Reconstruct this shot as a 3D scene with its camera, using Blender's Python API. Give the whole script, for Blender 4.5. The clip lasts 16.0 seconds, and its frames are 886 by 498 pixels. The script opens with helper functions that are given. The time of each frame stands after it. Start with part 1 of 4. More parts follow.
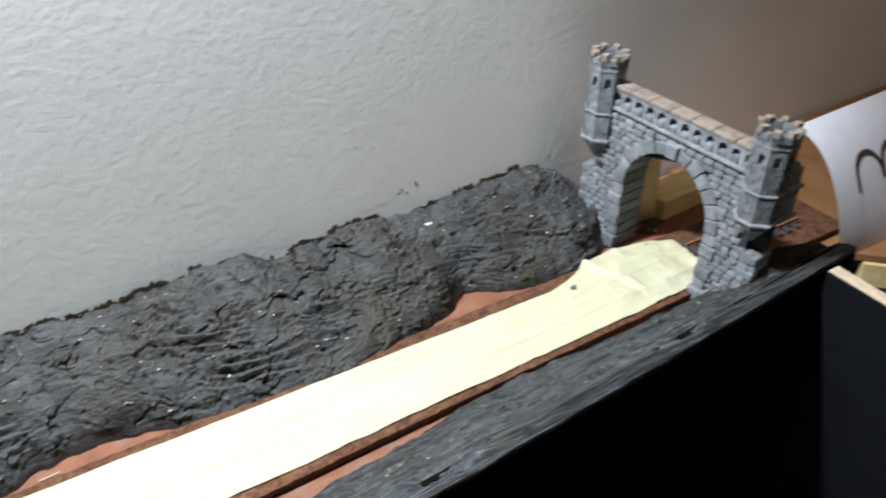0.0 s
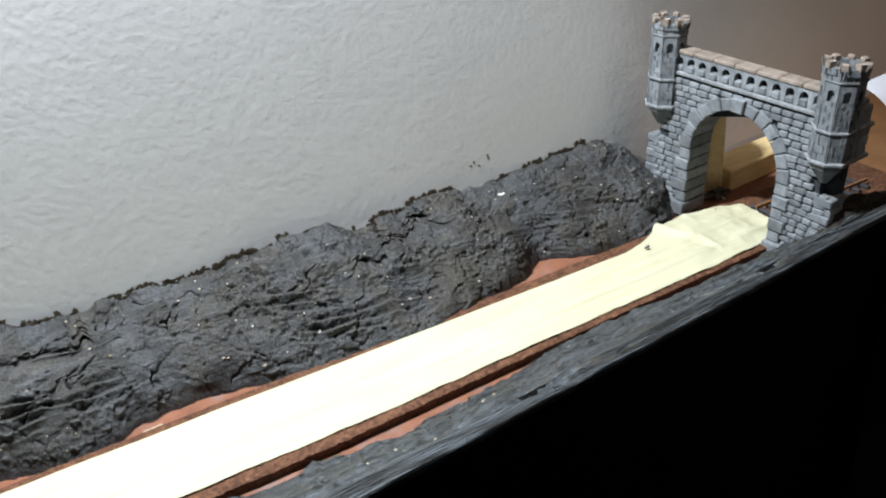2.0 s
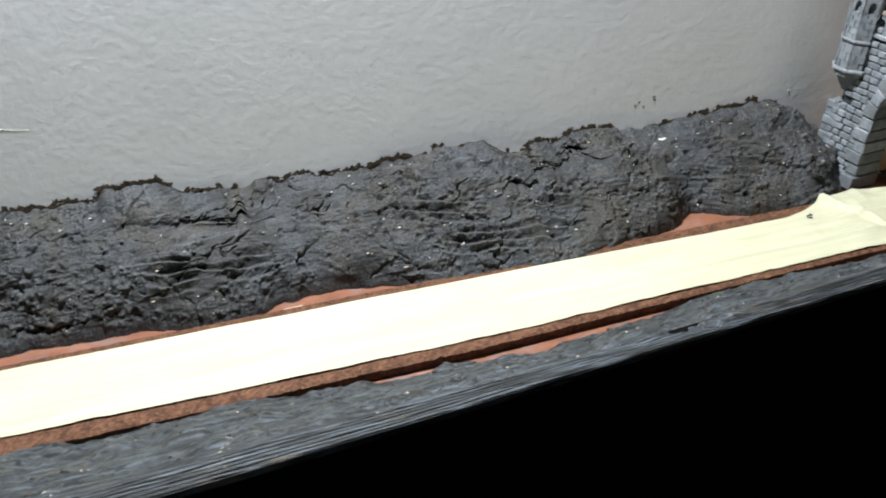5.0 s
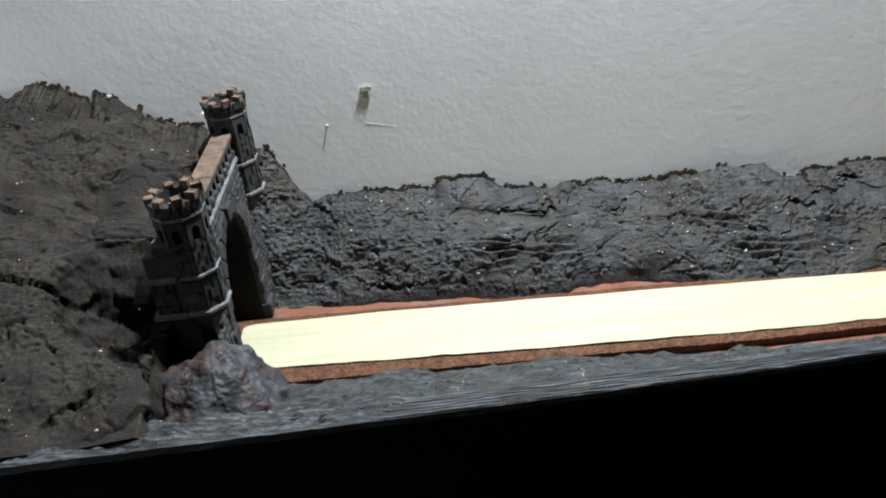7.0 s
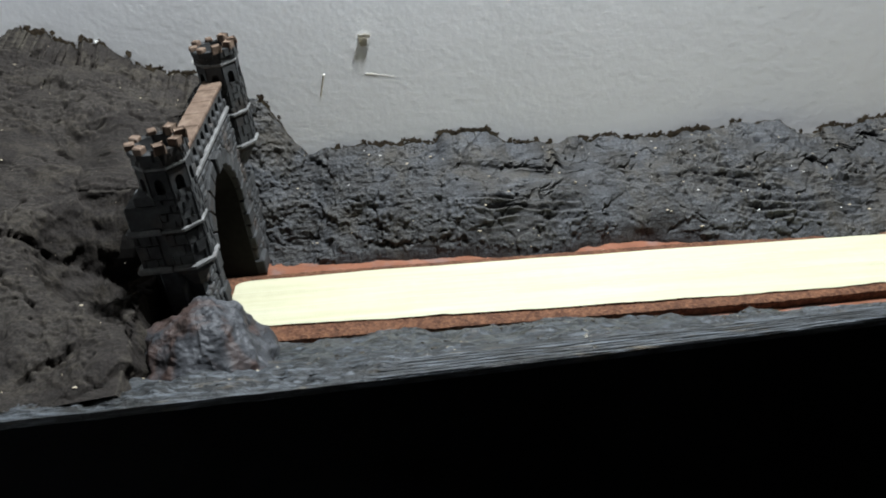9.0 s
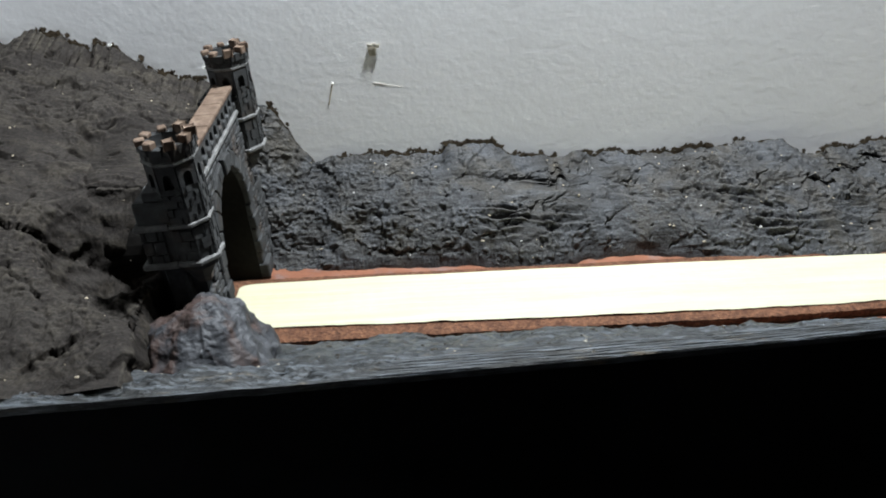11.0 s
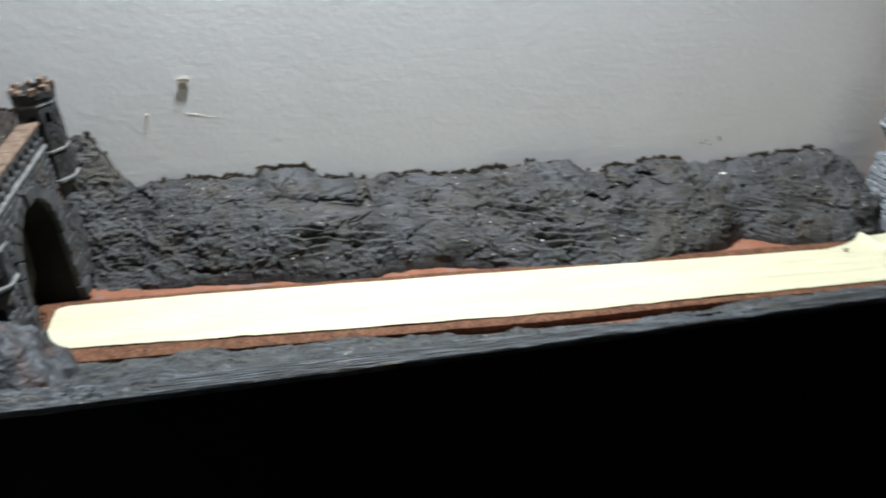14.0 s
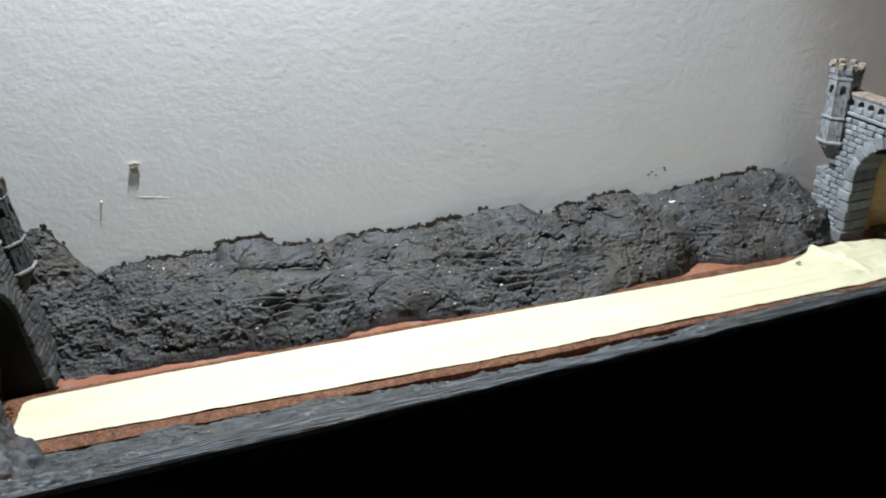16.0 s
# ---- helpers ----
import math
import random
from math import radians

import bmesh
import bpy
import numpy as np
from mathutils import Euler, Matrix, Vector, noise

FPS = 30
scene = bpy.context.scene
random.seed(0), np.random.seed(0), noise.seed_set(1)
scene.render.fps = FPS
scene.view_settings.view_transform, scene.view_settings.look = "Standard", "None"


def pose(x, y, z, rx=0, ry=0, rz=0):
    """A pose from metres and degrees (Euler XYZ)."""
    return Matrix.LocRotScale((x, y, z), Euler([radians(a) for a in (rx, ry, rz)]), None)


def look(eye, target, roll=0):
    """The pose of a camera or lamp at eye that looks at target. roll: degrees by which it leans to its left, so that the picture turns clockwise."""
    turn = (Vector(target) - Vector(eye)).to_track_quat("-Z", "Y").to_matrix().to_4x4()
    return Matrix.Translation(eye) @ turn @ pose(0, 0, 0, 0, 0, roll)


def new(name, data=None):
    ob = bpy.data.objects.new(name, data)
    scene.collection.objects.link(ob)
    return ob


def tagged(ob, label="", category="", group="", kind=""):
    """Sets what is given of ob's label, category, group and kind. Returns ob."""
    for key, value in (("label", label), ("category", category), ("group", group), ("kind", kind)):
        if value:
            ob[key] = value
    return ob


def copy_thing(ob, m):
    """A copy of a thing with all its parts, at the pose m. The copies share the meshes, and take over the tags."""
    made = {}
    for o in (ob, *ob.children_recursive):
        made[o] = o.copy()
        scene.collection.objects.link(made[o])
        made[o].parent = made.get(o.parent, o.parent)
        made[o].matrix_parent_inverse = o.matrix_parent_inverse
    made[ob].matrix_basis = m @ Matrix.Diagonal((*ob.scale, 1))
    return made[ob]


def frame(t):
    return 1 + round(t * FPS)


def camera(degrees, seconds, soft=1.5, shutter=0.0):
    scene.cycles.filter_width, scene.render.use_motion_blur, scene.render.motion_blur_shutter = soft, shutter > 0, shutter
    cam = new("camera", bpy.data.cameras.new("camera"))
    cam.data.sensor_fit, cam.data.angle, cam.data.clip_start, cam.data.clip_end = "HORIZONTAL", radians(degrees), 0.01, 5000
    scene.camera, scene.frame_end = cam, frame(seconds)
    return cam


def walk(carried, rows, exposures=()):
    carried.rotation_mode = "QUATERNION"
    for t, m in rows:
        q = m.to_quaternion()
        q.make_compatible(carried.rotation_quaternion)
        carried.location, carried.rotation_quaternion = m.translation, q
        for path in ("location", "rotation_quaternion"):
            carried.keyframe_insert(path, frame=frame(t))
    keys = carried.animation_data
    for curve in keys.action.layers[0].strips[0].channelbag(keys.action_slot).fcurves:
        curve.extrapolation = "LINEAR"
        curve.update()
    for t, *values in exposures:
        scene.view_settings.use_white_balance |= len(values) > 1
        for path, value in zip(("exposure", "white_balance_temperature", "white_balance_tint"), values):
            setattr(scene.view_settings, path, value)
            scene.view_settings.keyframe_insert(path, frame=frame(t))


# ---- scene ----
cam = camera(56.59, 16.0, soft=1.9, shutter=0.4)
PATH = [
    (0, (0.2434, -0.2797, 0.3163), (0.4380, 0.0815, 0.0304), -2.49),
    (0.5, (0.2499, -0.2919, 0.3216), (0.4799, 0.0548, 0.0444), -1.16),
    (1, (0.2327, -0.2971, 0.3153), (0.4444, 0.0590, 0.0354), -2.03),
    (1.5, (0.2062, -0.3153, 0.2716), (0.3953, 0.0624, 0.0041), -4.32),
    (2, (0.2011, -0.3083, 0.2724), (0.3856, 0.0842, 0.0236), -6.51),
    (2.5, (0.1987, -0.3107, 0.2639), (0.3702, 0.0954, 0.0281), -8.58),
    (3, (0.1912, -0.3089, 0.2548), (0.3570, 0.0960, 0.0128), -7.77),
    (5.5, (0.1608, -0.3062, 0.2502), (0.2708, 0.1031, -0.0151), -0.68),
    (6, (0.1394, -0.3161, 0.2420), (0.2328, 0.0982, -0.0219), -0.35),
    (6.5, (0.1080, -0.3411, 0.2503), (0.1668, 0.0883, 0.0011), -1.31),
    (7, (0.0813, -0.3687, 0.2638), (0.1091, 0.0713, 0.0280), -3.05),
    (7.5, (0.0794, -0.3572, 0.2617), (0.1337, 0.0786, 0.0225), -0.21),
    (8, (0.0864, -0.3589, 0.2562), (0.1361, 0.0648, -0.0045), 0.35),
    (8.5, (0.0864, -0.3559, 0.2519), (0.1203, 0.0722, -0.0043), -1.64),
    (9, (0.0858, -0.3553, 0.2511), (0.1078, 0.0745, -0.0034), -2.83),
    (11.5, (0.0859, -0.3637, 0.2442), (0.1014, 0.0761, 0.0070), -0.83),
    (12, (0.0761, -0.3599, 0.2478), (0.0708, 0.0824, 0.0147), -0.03),
    (12.5, (0.0784, -0.3606, 0.2472), (0.0755, 0.0833, 0.0171), -0.25),
    (13, (0.0770, -0.3578, 0.2460), (0.0633, 0.0822, 0.0090), -0.56),
    (13.5, (0.1051, -0.3760, 0.2624), (0.1177, 0.0545, 0.0084), 2.07),
    (14, (0.1495, -0.4042, 0.2803), (0.2214, 0.0252, 0.0344), 0.50),
    (14.5, (0.1690, -0.4106, 0.2812), (0.2671, 0.0141, 0.0362), -0.42),
    (15, (0.1602, -0.4126, 0.2779), (0.2493, 0.0178, 0.0395), -2.23),
    (15.5, (0.1603, -0.4154, 0.2816), (0.2386, 0.0309, 0.0703), -3.83),
    (16, (0.1656, -0.4177, 0.2782), (0.2498, 0.0268, 0.0652), -4.90),
]
EXPOSURES = [(0.0, 0.0), (3.2, 0.0), (5.3, -0.08), (6.2, -0.20), (9.2, -0.20), (11.3, -0.04), (16.0, -0.02)]
walk(cam, [(t, look(eye, target, roll)) for t, eye, target, roll in PATH], EXPOSURES)

# ---------------------------------------------------------------- light
world = bpy.data.worlds.new("room_air")
world.use_nodes = True
world.node_tree.nodes["Background"].inputs[0].default_value = (1.0, 0.86, 0.72, 1)
world.node_tree.nodes["Background"].inputs[1].default_value = 0.02
scene.world = world


def lamp(name, kind, power, color, m, **more):
    data = bpy.data.lights.new(name, kind)
    data.energy, data.color = power, color
    if kind == "SPOT":
        data.spot_size, data.spot_blend, data.shadow_soft_size = more["cone"], more["blend"], more["size"]
    else:
        data.shape, data.size, data.size_y = "RECTANGLE", more["size"], more["size_y"]
    ob = new(name, data)
    ob.matrix_world = m
    return ob


# the work lamp over the middle of the track, and an unseen warm fill added over the corner board
lamp("work_lamp_light", "SPOT", 42.0, (0.885, 0.948, 1.0), look((0.205, 0.062, 0.62), (0.22, 0.04, 0.0)), cone=radians(100), blend=0.6, size=0.02)
lamp("added_warm_fill", "SPOT", 6.5, (1.0, 0.80, 0.63), look((0.88, -0.42, 0.85), (0.92, 0.13, 0.0)), cone=radians(72), blend=0.8, size=0.25)

# ---------------------------------------------------------------- materials
def material(name, build, rough=0.8, metal=0.0, spec=0.3):
    mat = bpy.data.materials.new(name)
    mat.use_nodes = True
    nt = mat.node_tree
    b = nt.nodes["Principled BSDF"]
    b.inputs["Roughness"].default_value, b.inputs["Metallic"].default_value = rough, metal
    b.inputs["Specular IOR Level"].default_value = spec
    build(nt, b)
    return mat


def node(nt, kind, **values):
    n = nt.nodes.new(kind)
    for k, v in values.items():
        n.inputs[k].default_value = v
    return n


def coords(nt, scale=(1, 1, 1)):
    geo = nt.nodes.new("ShaderNodeNewGeometry")
    m = nt.nodes.new("ShaderNodeVectorMath")
    m.operation = "MULTIPLY"
    m.inputs[1].default_value = scale
    nt.links.new(geo.outputs["Position"], m.inputs[0])
    return m.outputs[0]


def noisy(nt, at, scale, detail=4.0, rough=0.6, distort=0.0):
    n = node(nt, "ShaderNodeTexNoise", Scale=scale, Detail=detail, Roughness=rough, Distortion=distort)
    nt.links.new(at, n.inputs["Vector"])
    return n.outputs["Fac"]


def ramp(nt, fac, stops):
    r = nt.nodes.new("ShaderNodeValToRGB")
    while len(r.color_ramp.elements) < len(stops):
        r.color_ramp.elements.new(0.5)
    for e, (p, c) in zip(r.color_ramp.elements, stops):
        e.position = p
        e.color = (*c, 1) if len(c) == 3 else c
    nt.links.new(fac, r.inputs[0])
    return r.outputs[0]


def grey(v):
    return (v, v, v)


def mixed(nt, fac, a, b, blend="MIX"):
    m = nt.nodes.new("ShaderNodeMix")
    m.data_type, m.blend_type = "RGBA", blend
    for sock, v in ((m.inputs[0], fac), (m.inputs[6], a), (m.inputs[7], b)):
        if isinstance(v, bpy.types.NodeSocket):
            nt.links.new(v, sock)
        else:
            sock.default_value = v if not isinstance(v, tuple) else (*v, 1)
    return m.outputs[2]


def bumped(nt, b, height, strength, distance):
    n = node(nt, "ShaderNodeBump", Strength=strength, Distance=distance)
    nt.links.new(height, n.inputs["Height"])
    nt.links.new(n.outputs[0], b.inputs["Normal"])


def added(nt, a, b, k=1.0):
    m = nt.nodes.new("ShaderNodeMath")
    m.operation = "MULTIPLY_ADD"
    nt.links.new(b, m.inputs[0])
    m.inputs[1].default_value = k
    nt.links.new(a, m.inputs[2])
    return m.outputs[0]


def wall_paint(nt, b):
    at = coords(nt)
    big = noisy(nt, at, 9, 3)
    nt.links.new(ramp(nt, big, [(0.3, (0.73, 0.73, 0.735)), (0.7, (0.78, 0.78, 0.785))]), b.inputs["Base Color"])
    peel = noisy(nt, at, 290, 1, 0.5)
    rolls = noisy(nt, at, 120, 0, 0.5)
    bumped(nt, b, added(nt, peel, rolls, 0.5), 0.14, 0.0010)


def rock_paint(nt, b):
    at = coords(nt)
    geo = nt.nodes.new("ShaderNodeNewGeometry")
    base = ramp(nt, noisy(nt, at, 32, 5, 0.6), [(0.30, (0.021, 0.019, 0.016)), (0.48, (0.031, 0.031, 0.031)), (0.68, (0.050, 0.053, 0.058))])
    streak = ramp(nt, noisy(nt, coords(nt, (0.35, 2.0, 3.0)), 130, 5, 0.65, 0.4), [(0.50, grey(0)), (0.72, grey(0.8))])
    col = mixed(nt, streak, base, (0.082, 0.087, 0.094))
    dusty = ramp(nt, noisy(nt, at, 26, 5, 0.7, 0.8), [(0.50, grey(0)), (0.70, grey(0.7))])
    col = mixed(nt, dusty, col, (0.060, 0.051, 0.037))
    grain = ramp(nt, noisy(nt, at, 900, 2, 0.6), [(0.36, grey(0.62)), (0.5, grey(1.0)), (0.66, grey(1.45))])
    col = mixed(nt, 1.0, col, grain, "MULTIPLY")
    # dark crevices and pale ridges are put into the colour, following pointiness
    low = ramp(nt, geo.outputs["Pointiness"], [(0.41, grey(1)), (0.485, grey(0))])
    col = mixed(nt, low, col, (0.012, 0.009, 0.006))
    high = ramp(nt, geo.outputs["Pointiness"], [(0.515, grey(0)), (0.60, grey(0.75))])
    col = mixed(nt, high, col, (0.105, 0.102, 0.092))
    speck = ramp(nt, noisy(nt, at, 520, 1, 0.5), [(0.80, grey(0)), (0.82, grey(1))])
    col = mixed(nt, speck, col, (0.26, 0.22, 0.15))
    nt.links.new(col, b.inputs["Base Color"])
    nt.links.new(ramp(nt, noisy(nt, at, 60, 3), [(0.35, grey(0.42)), (0.65, grey(0.75))]), b.inputs["Roughness"])
    fine = noisy(nt, at, 800, 3, 0.65)
    bumped(nt, b, added(nt, noisy(nt, coords(nt, (0.4, 1.6, 2.6)), 210, 4, 0.6), fine, 0.9), 0.75, 0.0011)


def hill_paint(nt, b):
    at = coords(nt)
    geo = nt.nodes.new("ShaderNodeNewGeometry")
    base = ramp(nt, noisy(nt, at, 24, 6, 0.65), [(0.33, (0.010, 0.008, 0.0065)), (0.5, (0.018, 0.015, 0.013)), (0.68, (0.031, 0.027, 0.023))])
    dry = ramp(nt, noisy(nt, coords(nt, (0.6, 1.5, 1.5)), 60, 6, 0.7, 0.6), [(0.50, grey(0)), (0.72, grey(0.75))])
    col = mixed(nt, dry, base, (0.048, 0.041, 0.031))
    grain = ramp(nt, noisy(nt, at, 850, 2, 0.6), [(0.36, grey(0.65)), (0.5, grey(1.0)), (0.66, grey(1.4))])
    col = mixed(nt, 1.0, col, grain, "MULTIPLY")
    # colour drops to near-black in hollows and lifts on ridges, by pointiness
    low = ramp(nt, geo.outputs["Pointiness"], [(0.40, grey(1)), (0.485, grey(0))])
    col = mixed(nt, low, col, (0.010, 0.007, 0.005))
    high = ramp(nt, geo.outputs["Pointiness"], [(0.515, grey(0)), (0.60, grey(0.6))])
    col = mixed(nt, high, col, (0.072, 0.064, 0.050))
    speck = ramp(nt, noisy(nt, at, 480, 1, 0.5), [(0.80, grey(0)), (0.82, grey(1))])
    nt.links.new(mixed(nt, speck, col, (0.24, 0.20, 0.15)), b.inputs["Base Color"])
    fine = noisy(nt, at, 750, 4, 0.65)
    bumped(nt, b, added(nt, noisy(nt, at, 210, 5, 0.65), fine, 0.6), 0.65, 0.0012)


def boulder_paint(nt, b):
    at = coords(nt)
    col = ramp(nt, noisy(nt, coords(nt, (1, 1, 0.6)), 34, 4, 0.6, 0.8), [(0.32, (0.016, 0.014, 0.013)), (0.46, (0.052, 0.034, 0.029)), (0.55, (0.030, 0.032, 0.036)), (0.7, (0.078, 0.081, 0.088))])
    nt.links.new(col, b.inputs["Base Color"])
    bumped(nt, b, added(nt, noisy(nt, at, 260, 5, 0.65), noisy(nt, at, 800, 3, 0.6), 0.5), 0.6, 0.0010)


def board_paint(nt, b):
    at = coords(nt)
    col = ramp(nt, noisy(nt, coords(nt, (0.5, 1, 1)), 70, 5, 0.7), [(0.3, (0.13, 0.050, 0.027)), (0.55, (0.215, 0.088, 0.050)), (0.75, (0.25, 0.135, 0.10))])
    grime = ramp(nt, noisy(nt, at, 45, 5, 0.7), [(0.52, grey(0)), (0.66, grey(0.75))])
    nt.links.new(mixed(nt, grime, col, (0.17, 0.13, 0.125)), b.inputs["Base Color"])
    bumped(nt, b, noisy(nt, at, 400, 3), 0.35, 0.0006)


def cork(nt, b):
    at = coords(nt)
    vor = node(nt, "ShaderNodeTexVoronoi", Scale=620.0)
    nt.links.new(at, vor.inputs["Vector"])
    col = ramp(nt, vor.outputs["Color"], [(0.2, (0.036, 0.014, 0.007)), (0.5, (0.095, 0.040, 0.020)), (0.85, (0.20, 0.095, 0.05))])
    nt.links.new(mixed(nt, 0.6, col, ramp(nt, noisy(nt, at, 160, 5), [(0.35, (0.05, 0.019, 0.009)), (0.7, (0.16, 0.072, 0.038))])), b.inputs["Base Color"])
    bumped(nt, b, added(nt, noisy(nt, at, 700, 3), vor.outputs["Distance"], 0.8), 0.7, 0.0009)


def tape_paper(nt, b):
    at = coords(nt)
    col = ramp(nt, noisy(nt, coords(nt, (0.15, 1, 1)), 120, 4, 0.6), [(0.3, (0.455, 0.437, 0.300)), (0.7, (0.52, 0.503, 0.365))])
    dusk = ramp(nt, noisy(nt, coords(nt, (0.5, 1, 1)), 55, 4, 0.6), [(0.55, grey(0)), (0.75, grey(0.35))])
    band = ramp(nt, noisy(nt, coords(nt, (0.03, 1, 0.3)), 230, 4, 0.65), [(0.42, grey(0)), (0.66, grey(0.55))])
    col = mixed(nt, band, col, (0.42, 0.395, 0.26))
    nt.links.new(mixed(nt, dusk, col, (0.40, 0.385, 0.26)), b.inputs["Base Color"])
    crepe = noisy(nt, coords(nt, (3, 1, 1)), 420, 3, 0.6)
    bumped(nt, b, crepe, 0.35, 0.0005)


def ledge_paint(nt, b):
    at = coords(nt)
    streak = noisy(nt, coords(nt, (0.06, 1.4, 1.4)), 420, 4, 0.7)
    col = ramp(nt, noisy(nt, at, 50, 5, 0.65), [(0.3, (0.009, 0.009, 0.008)), (0.55, (0.019, 0.0205, 0.021)), (0.75, (0.031, 0.033, 0.035))])
    # pale bluish ply streaks, with the layers' shine put into the colour
    col = mixed(nt, ramp(nt, streak, [(0.46, grey(0)), (0.66, grey(0.95))]), col, (0.105, 0.118, 0.132))
    wood = ramp(nt, noisy(nt, coords(nt, (0.22, 1.2, 1.2)), 150, 5, 0.7), [(0.58, grey(0)), (0.72, grey(0.55))])
    col = mixed(nt, wood, col, (0.15, 0.112, 0.062))
    nt.links.new(col, b.inputs["Base Color"])
    b.inputs["Roughness"].default_value = 0.45
    bumped(nt, b, added(nt, noisy(nt, at, 330, 5, 0.7), streak, 0.8), 0.8, 0.0012)


def fascia_paint(nt, b):
    at = coords(nt)
    nt.links.new(ramp(nt, noisy(nt, at, 60, 4), [(0.35, grey(0.0028)), (0.7, (0.0045, 0.0050, 0.0060))]), b.inputs["Base Color"])
    bumped(nt, b, noisy(nt, coords(nt, (0.2, 1, 1)), 300, 4), 0.3, 0.0006)


def stone_grey(nt, b):
    at = coords(nt)
    info = nt.nodes.new("ShaderNodeObjectInfo")
    geo = nt.nodes.new("ShaderNodeNewGeometry")
    base = ramp(nt, noisy(nt, at, 160, 5, 0.65), [(0.3, (0.080, 0.088, 0.096)), (0.6, (0.142, 0.152, 0.162)), (0.8, (0.22, 0.23, 0.24))])
    tone = ramp(nt, info.outputs["Random"], [(0.0, grey(0.74)), (1.0, grey(1.16))])
    col = mixed(nt, 1.0, base, tone, "MULTIPLY")
    # tone raised on edges and lowered in hollows, by pointiness
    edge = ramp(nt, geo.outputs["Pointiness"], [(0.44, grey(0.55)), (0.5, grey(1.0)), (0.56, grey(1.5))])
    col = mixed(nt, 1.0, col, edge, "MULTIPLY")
    nt.links.new(col, b.inputs["Base Color"])
    bumped(nt, b, noisy(nt, at, 900, 4, 0.7), 0.45, 0.0006)


def trim_paint(lo, hi):
    def build(nt, b):
        at = coords(nt)
        col = ramp(nt, noisy(nt, at, 230, 5, 0.7), [(0.3, tuple(0.7 * v for v in lo)), (0.5, lo), (0.72, hi)])
        nt.links.new(col, b.inputs["Base Color"])
        bumped(nt, b, noisy(nt, at, 900, 4, 0.7), 0.4, 0.0005)
    return build


def stone_dark(nt, b):
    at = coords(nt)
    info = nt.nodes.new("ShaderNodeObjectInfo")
    # the portal stone in darker paint, some of its shade included in the tone
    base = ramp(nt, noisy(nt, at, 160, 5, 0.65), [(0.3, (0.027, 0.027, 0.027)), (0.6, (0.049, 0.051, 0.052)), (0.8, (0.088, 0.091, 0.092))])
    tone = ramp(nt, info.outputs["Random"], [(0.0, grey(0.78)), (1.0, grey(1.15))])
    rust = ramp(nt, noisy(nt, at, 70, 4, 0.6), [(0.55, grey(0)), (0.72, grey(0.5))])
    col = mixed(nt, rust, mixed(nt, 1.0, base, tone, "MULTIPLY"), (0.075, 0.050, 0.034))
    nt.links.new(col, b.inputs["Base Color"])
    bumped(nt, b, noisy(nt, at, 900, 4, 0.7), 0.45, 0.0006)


def coping_earthy(nt, b):
    at = coords(nt)
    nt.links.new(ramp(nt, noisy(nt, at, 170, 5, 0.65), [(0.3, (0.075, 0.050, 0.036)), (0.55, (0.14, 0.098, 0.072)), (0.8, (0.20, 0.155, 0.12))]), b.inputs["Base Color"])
    bumped(nt, b, noisy(nt, at, 800, 4), 0.4, 0.0005)


def mortar_grey(nt, b):
    at = coords(nt)
    nt.links.new(ramp(nt, noisy(nt, at, 250, 4), [(0.35, (0.022, 0.025, 0.028)), (0.7, (0.048, 0.052, 0.057))]), b.inputs["Base Color"])
    bumped(nt, b, noisy(nt, at, 900, 4), 0.5, 0.0006)


def coping_brown(nt, b):
    at = coords(nt)
    nt.links.new(ramp(nt, noisy(nt, at, 170, 5, 0.65), [(0.3, (0.15, 0.122, 0.10)), (0.55, (0.25, 0.208, 0.176)), (0.8, (0.33, 0.30, 0.27))]), b.inputs["Base Color"])
    bumped(nt, b, noisy(nt, at, 800, 4), 0.4, 0.0005)


def pine(nt, b):
    at = coords(nt, (1, 1, 1))
    grain = noisy(nt, coords(nt, (0.25, 1.2, 1.2)), 110, 5, 0.6, 0.4)
    nt.links.new(ramp(nt, grain, [(0.3, (0.52, 0.37, 0.17)), (0.55, (0.66, 0.51, 0.27)), (0.75, (0.74, 0.60, 0.36))]), b.inputs["Base Color"])
    bumped(nt, b, noisy(nt, at, 500, 3), 0.2, 0.0004)


def hardboard(nt, b):
    at = coords(nt)
    nt.links.new(ramp(nt, noisy(nt, at, 30, 6, 0.65), [(0.3, (0.19, 0.090, 0.038)), (0.7, (0.28, 0.145, 0.066))]), b.inputs["Base Color"])
    bumped(nt, b, noisy(nt, at, 700, 3), 0.2, 0.0003)


def plain(c, vary=0.15, scale=200):
    def build(nt, b):
        f = noisy(nt, coords(nt), scale, 4)
        lo, hi = tuple(v * (1 - vary) for v in c), tuple(min(1, v * (1 + vary)) for v in c)
        nt.links.new(ramp(nt, f, [(0.3, lo), (0.7, hi)]), b.inputs["Base Color"])
        bumped(nt, b, f, 0.15, 0.0004)
    return build


WALL = material("wall_paint", wall_paint, 0.62, spec=0.35)
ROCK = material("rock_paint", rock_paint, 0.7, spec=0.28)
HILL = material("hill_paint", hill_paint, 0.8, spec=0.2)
BOULDER = material("boulder_paint", boulder_paint, 0.55)
BOARD = material("board_paint", board_paint, 0.55)
CORK = material("cork", cork, 0.85)
TAPE = material("tape_paper", tape_paper, 0.6)
LEDGE = material("ledge_paint", ledge_paint, 0.55)
FASCIA = material("fascia_paint", fascia_paint, 0.8, spec=0.04)
PANEL = material("panel_paint", plain((0.0055, 0.0062, 0.008), 0.25, 40), 0.7, spec=0.1)
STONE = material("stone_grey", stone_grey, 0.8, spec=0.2)
